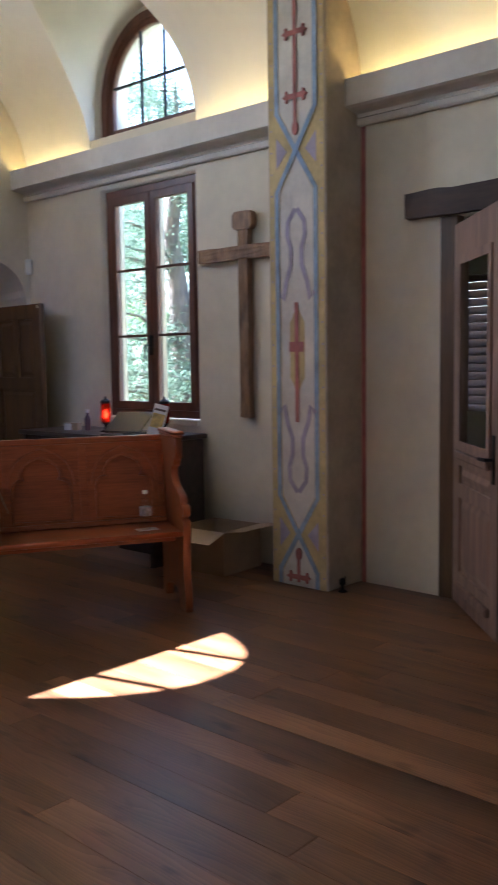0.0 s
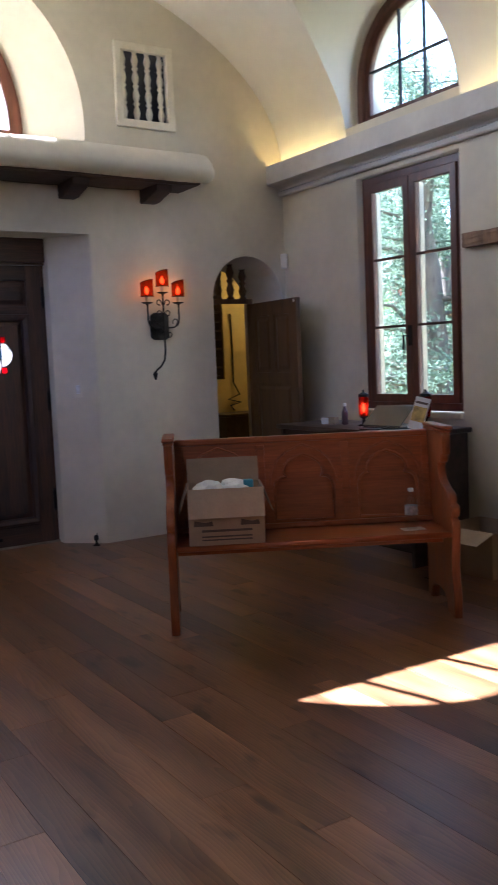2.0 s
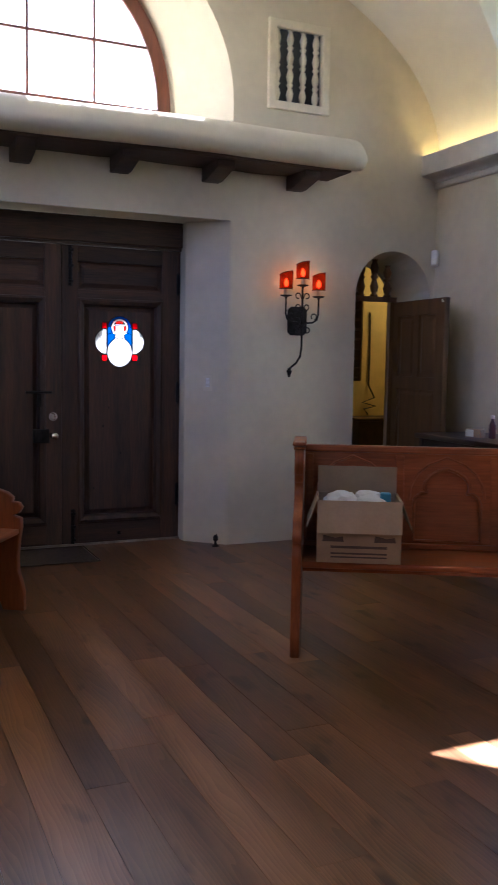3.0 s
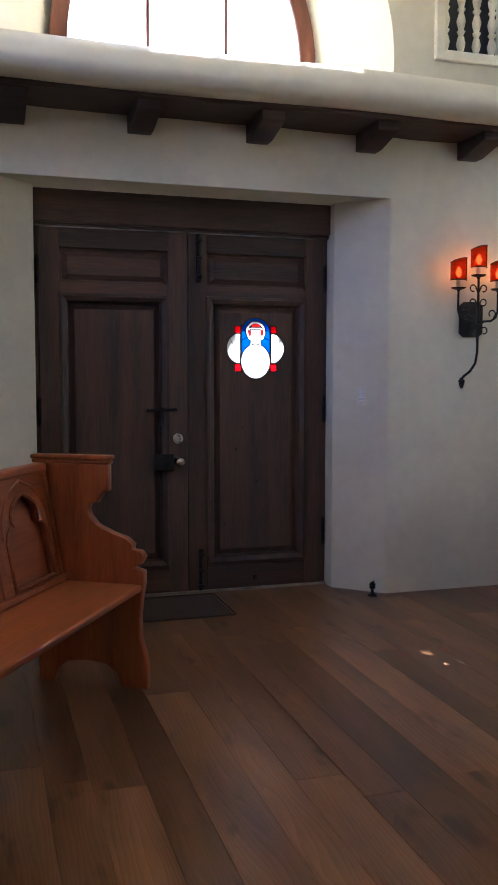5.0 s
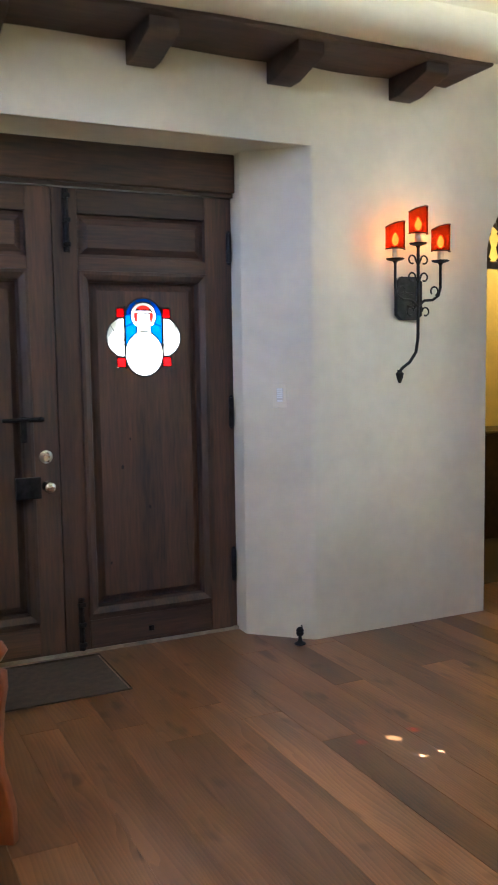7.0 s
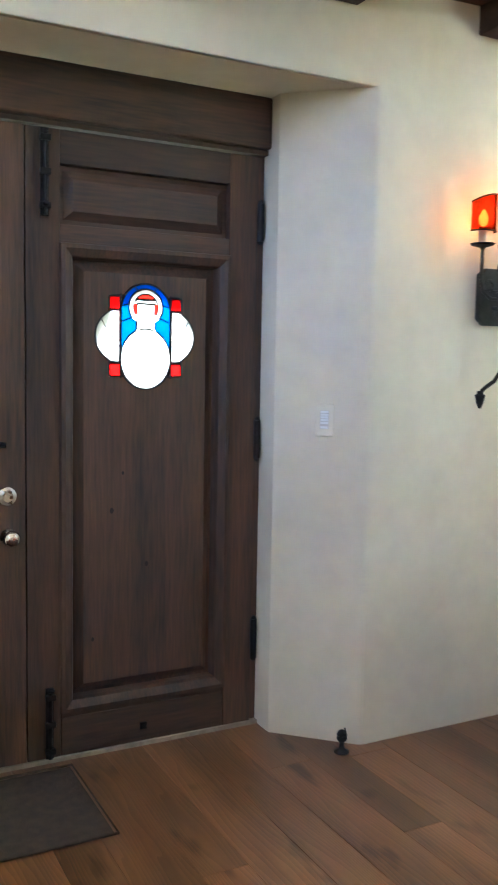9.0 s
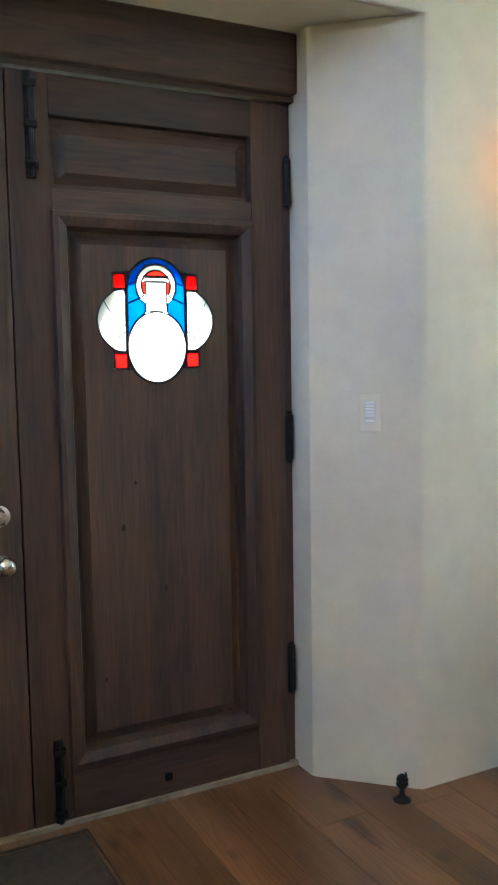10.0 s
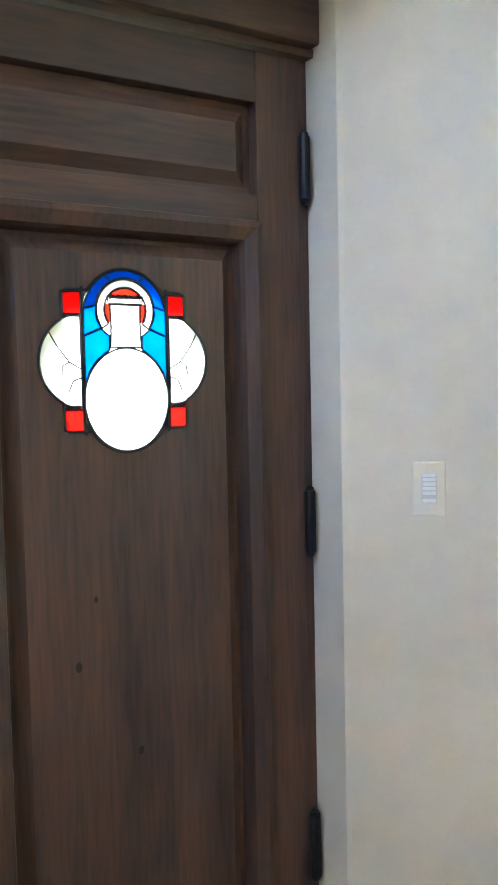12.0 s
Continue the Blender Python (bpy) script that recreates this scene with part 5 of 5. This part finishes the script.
for s in (-1, 1):
    part("printed_mark", slab([(s * 0.12 - 0.05, 0.10), (s * 0.12 + 0.05, 0.10), (s * 0.12 + 0.045, 0.125), (s * 0.12 + 0.01, 0.118), (s * 0.12 - 0.045, 0.13)], [], -0.0012, 'y', -0.1652), CARDINK, cb)


def crumple(r, seed, squash):
    bm = bmesh.new()
    bmesh.ops.create_icosphere(bm, subdivisions=3, radius=r)
    rng = random.Random(seed)
    for v in bm.verts:
        v.co *= 1 + 0.22 * noise.noise(v.co * (6 / r * 0.3) + Vector((seed, 0, 0)))
        v.co.z *= squash
    return bm


for i, (u, w, r) in enumerate(((-0.08, -0.02, 0.085), (0.06, -0.05, 0.075), (0.05, 0.07, 0.08), (-0.09, 0.08, 0.07))):
    ob = part("packing_paper", crumple(r, i, 0.6), PAPER, cb, "crumpled white packing paper")
    ob.matrix_basis = pose(u, w, 0.262)
bluepl = mat("blue_plastic", (0.08, 0.40, 0.55), 0.4, bump=0.0)
ob = part("packet", box(0.10, 0.15, -0.07, -0.03, 0.275, 0.318), bluepl, cb, "small blue packet", bevel=0.006)

# bottle on the seat
clearplastic = clear_glass("clear_plastic")
bt = thing("water_bottle", "clear plastic water bottle standing on a leaflet", "bottle", m=PEW1 @ pose(1.305, 0.14, 0.4622))
part("body", lathe([(0.030, 0), (0.034, 0.008), (0.034, 0.06), (0.032, 0.065), (0.034, 0.07), (0.034, 0.135), (0.026, 0.165), (0.013, 0.185), (0.013, 0.20)], 24), clearplastic, bt, smooth=True)
part("label_wrap", lathe([(0.0345, 0.075), (0.0345, 0.125)], 24), mat("pale_bottle_label", (0.33, 0.30, 0.30), 0.5, vary=0.25, scale=30, bump=0.0), bt)
part("cap", lathe([(0.015, 0.20), (0.015, 0.215), (0.013, 0.218)], 18), WHITEPL, bt)
lfp = thing("leaflet", "white folded leaflet lying on the pew seat", "leaflet", m=PEW1 @ pose(1.31, 0.13, 0.458, 0, 0, 8))
part("sheet", box(-0.06, 0.06, -0.035, 0.035, 0, 0.004), PAPER, lfp)

# box on the floor by the wall
fb = carton("floor_box", "open brown cardboard box standing on the floor by the wall", pose(-4.20, 4.60, 0, 0, 0, 4), 0.42, 0.40, 0.29, False)
fl = part("front_flap", box(-0.2, 0.2, -0.17, 0.0, -0.002, 0.002), CARDIN, fb, "pale flap hanging outwards")
fl.matrix_basis = pose(0.02, -0.20, 0.288, 18, 0, 0)
fl = part("side_flap", box(0.0, 0.17, -0.19, 0.19, -0.002, 0.002), CARD, fb)
fl.matrix_basis = pose(0.212, 0, 0.288, 0, -8, 0)

# ================= desk under the window =================
desk = thing("desk", "dark wooden desk under the window", "desk")
DZ = 0.885
part("desktop", slab([(-6.02, 4.25), (-4.49, 4.25), (-4.49, 4.80), (-6.02, 4.80)], [], 0.035, 'z', DZ - 0.035, 0.008), DESK, desk)
part("side_panel", box(-4.54, -4.51, 4.28, 4.78, 0, DZ - 0.036), DESK, desk)
part("side_panel", box(-6.0, -5.97, 4.28, 4.78, 0, DZ - 0.036), DESK, desk)
part("apron", box(-5.969, -4.541, 4.30, 4.32, DZ - 0.20, DZ - 0.036), DESK, desk)
part("drawer_block", box(-4.92, -4.541, 4.322, 4.76, 0.08, DZ - 0.201), DESK, desk)


def votive(x, y, lit, label):
    v = thing("votive_lamp", label, "votive lamp", "votive lamps", pose(x, y, DZ))
    part("base", lathe([(0.045, 0), (0.045, 0.006), (0.015, 0.014), (0.012, 0.05), (0.02, 0.058), (0.032, 0.064), (0.034, 0.07)], 20), IRON, v, smooth=True)
    part("glass", lathe([(0.030, 0.071), (0.036, 0.085), (0.036, 0.205), (0.033, 0.21)], 24), REDGLASS, v, "ruby glass cylinder", smooth=True)
    part("crown", lathe([(0.038, 0.2105), (0.038, 0.228), (0.024, 0.236), (0.010, 0.245), (0.006, 0.262)], 20), IRON, v)
    if lit:
        part("flame", lathe([(0.005, 0.10), (0.014, 0.115), (0.015, 0.13), (0.006, 0.155), (0.001, 0.165)], 12), VOTIVE, v, "small orange flame", smooth=True)


votive(-5.25, 4.50, True, "lit ruby glass votive lamp on an iron foot")
votive(-4.78, 4.66, False, "unlit ruby glass votive lamp behind the leaflet")
lap = thing("laptop", "grey aluminium laptop standing half open", "laptop", m=pose(-4.93, 4.47, DZ, 0, 0, 12))
part("base", box(-0.16, 0.16, -0.11, 0.11, 0, 0.016), LAPTOP, lap, bevel=0.005)
ld = part("lid", box(-0.16, 0.16, 0.0, 0.22, 0.0, 0.009), LAPTOP, lap, bevel=0.004)
ld.matrix_basis = pose(0, -0.11, 0.018, 36, 0, 0)
part("screen", box(-0.15, 0.15, 0.012, 0.212, -0.002, -0.0005), BLACKPL, lap).matrix_basis = pose(0, -0.11, 0.018, 36, 0, 0)
br = thing("brochure", "upright brochure with a yellow picture and white edge", "brochure", m=pose(-4.66, 4.44, DZ + 0.004, -14, 12, 18))
yel = mat("yellow_print", (0.55, 0.38, 0.10), 0.5, vary=0.3, scale=20, bump=0.0)
part("cover", box(-0.055, 0.055, 0, 0.008, 0.0, 0.22), PAPER, br)
part("picture", box(-0.05, 0.05, -0.0015, -0.0002, 0.055, 0.155), yel, br)
part("title_bar", box(-0.045, 0.045, -0.0015, -0.0002, 0.175, 0.19), CARDINK, br)
bo = thing("small_bottle", "small dark bottle with a pale label", "bottle", m=pose(-5.47, 4.50, DZ))
part("body", lathe([(0.022, 0), (0.024, 0.006), (0.024, 0.09), (0.016, 0.11), (0.011, 0.12), (0.011, 0.135)], 18), mat("plum_plastic", (0.10, 0.07, 0.10), 0.35, bump=0.0), bo, smooth=True)
part("cap", lathe([(0.013, 0.136), (0.013, 0.158)], 14), WHITEPL, bo)
sb = thing("small_box", "small white and brown carton on the desk", "box", m=pose(-5.60, 4.46, DZ, 0, 0, 20))
part("carton", box(-0.06, 0.06, -0.03, 0.03, 0, 0.055), CARD, sb, bevel=0.002)
part("white_face", box(-0.058, 0.005, -0.0318, -0.0304, 0.003, 0.052), PAPER, sb)
ph = thing("phone", "black phone lying on the desk", "phone", m=pose(-4.95, 4.31, DZ, 0, 0, 30))
part("body", box(-0.075, 0.075, -0.036, 0.036, 0, 0.010), BLACKPL, ph, bevel=0.004)

# ================= outdoors =================
ground = structure(part("ground", slab([(-90, -90), (90, -90), (90, 90), (-90, 90)], [], 0.1, 'z', -0.35), GRASS), "dry grass ground reaching into the distance", "ground")


def tree(x, y, h, spread, seed, material, leaves, low):
    rng = random.Random(seed)
    tr = thing("tree", "evergreen tree with a dark forked trunk and feathery foliage", "tree", "trees outside", pose(x, y, -0.26))
    pts, rad = [], []
    px = py = 0.0
    for i in range(9):
        t = i / 8
        pts.append((px, py, h * 0.8 * t))
        rad.append(0.19 * (1 - t) ** 0.8 * h / 6 + 0.015)
        px += rng.uniform(-0.12, 0.12)
        py += rng.uniform(-0.12, 0.12)
    bm = tube(pts, rad, 10)
    tips = []
    for k in range(26):
        t = rng.uniform(low, 1.0)
        i = min(7, int(t * 8))
        base = Vector(pts[i]).lerp(Vector(pts[i + 1]), t * 8 - i) if i < 8 else Vector(pts[8])
        a = rng.uniform(0, 2 * math.pi)
        L = spread * (1.15 - 0.75 * t) * rng.uniform(0.7, 1.15)
        br_, r0 = [base], [0.055 * (1.2 - t)]
        for j in range(1, 6):
            a += rng.uniform(-0.3, 0.3)
            br_.append(br_[-1] + Vector((math.cos(a), math.sin(a), rng.uniform(-0.1, 0.32))) * L / 5)
            r0.append(0.055 * (1.2 - t) * (1 - j / 5.5))
            for q in range(2):
                tips.append(br_[-1] + Vector((rng.gauss(0, 0.12), rng.gauss(0, 0.12), rng.gauss(0, 0.1))))
        tube(br_, r0, 6, bm)
    part("trunk", bm, BARK, tr, "dark rough trunk and limbs", smooth=True)
    r2 = np.random.RandomState(seed)
    T = np.array([list(t) for t in tips])
    idx = r2.randint(0, len(T), leaves)
    cen = T[idx] + r2.normal(0, 0.14, (leaves, 3))
    d1 = r2.normal(size=(leaves, 3))
    d1 /= np.linalg.norm(d1, axis=1)[:, None]
    d2 = np.cross(d1, r2.normal(size=(leaves, 3)))
    d2 /= np.linalg.norm(d2, axis=1)[:, None]
    ln, wd = r2.uniform(0.02, 0.05, (leaves, 1)), r2.uniform(0.006, 0.014, (leaves, 1))
    v = np.stack([cen - d1 * ln, cen + d2 * wd, cen + d1 * ln, cen - d2 * wd], 1).reshape(-1, 3)
    me = bpy.data.meshes.new("crown")
    me.from_pydata(v.tolist(), [], np.arange(leaves * 4).reshape(-1, 4).tolist())
    me.materials.append(material)
    cr_ = new("crown", me)
    cr_.parent = tr
    tagged(cr_, "feathery grey-green foliage", kind="stuff")


tree(-8.6, 8.6, 6.6, 2.3, 3, LEAF, 26000, 0.22)
tree(-10.8, 9.6, 7.2, 2.5, 5, LEAF, 26000, 0.15)
tree(-12.5, 13.0, 7.5, 3.0, 7, LEAF2, 28000, 0.05)
tree(-8.2, 12.6, 6.6, 2.6, 9, LEAF, 16000, 0.12)
tree(-16.5, 14.0, 8.5, 3.4, 11, LEAF2, 28000, 0.04)

# ================= floor planks =================
rng = random.Random(12)
plank_mesh = {}


def plank(length, width):
    """One board with eased edges; boards of one size share their mesh."""
    if (length, width) not in plank_mesh:
        bm = bmesh.new()
        b, g = 0.0006, 0.0007
        rows = [[bm.verts.new(p) for p in ((o, o, z), (length - g - o, o, z), (length - g - o, width - g - o, z), (o, width - g - o, z))]
                for o, z in ((0, -0.011), (0, -0.0016), (b, 0.0))]
        for a, c in zip(rows, rows[1:]):
            for i in range(4):
                bm.faces.new((a[i], a[(i + 1) % 4], c[(i + 1) % 4], c[i]))
        bm.faces.new(rows[-1])
        bmesh.ops.recalc_face_normals(bm, faces=bm.faces)
        me = bpy.data.meshes.new("plank")
        bm.to_mesh(me)
        bm.free()
        me.materials.append(OAK)
        plank_mesh[(length, width)] = me
    return plank_mesh[(length, width)]


y, row = YS - 0.03, 0
while y < YN + 0.02:
    width = (0.145, 0.175, 0.145, 0.19)[row % 4]
    x = XD - 0.35 - rng.uniform(0.0, 1.6)
    while x < XE:
        length = rng.choice((1.0, 1.4, 1.8, 2.4))
        if x + length > XD - 0.4:
            pk = new("plank", plank(length, width))
            pk.parent = subfloor
            pk.location = (x, y, -rng.uniform(0.0, 0.0008))
        x += length
    y += width
    row += 1
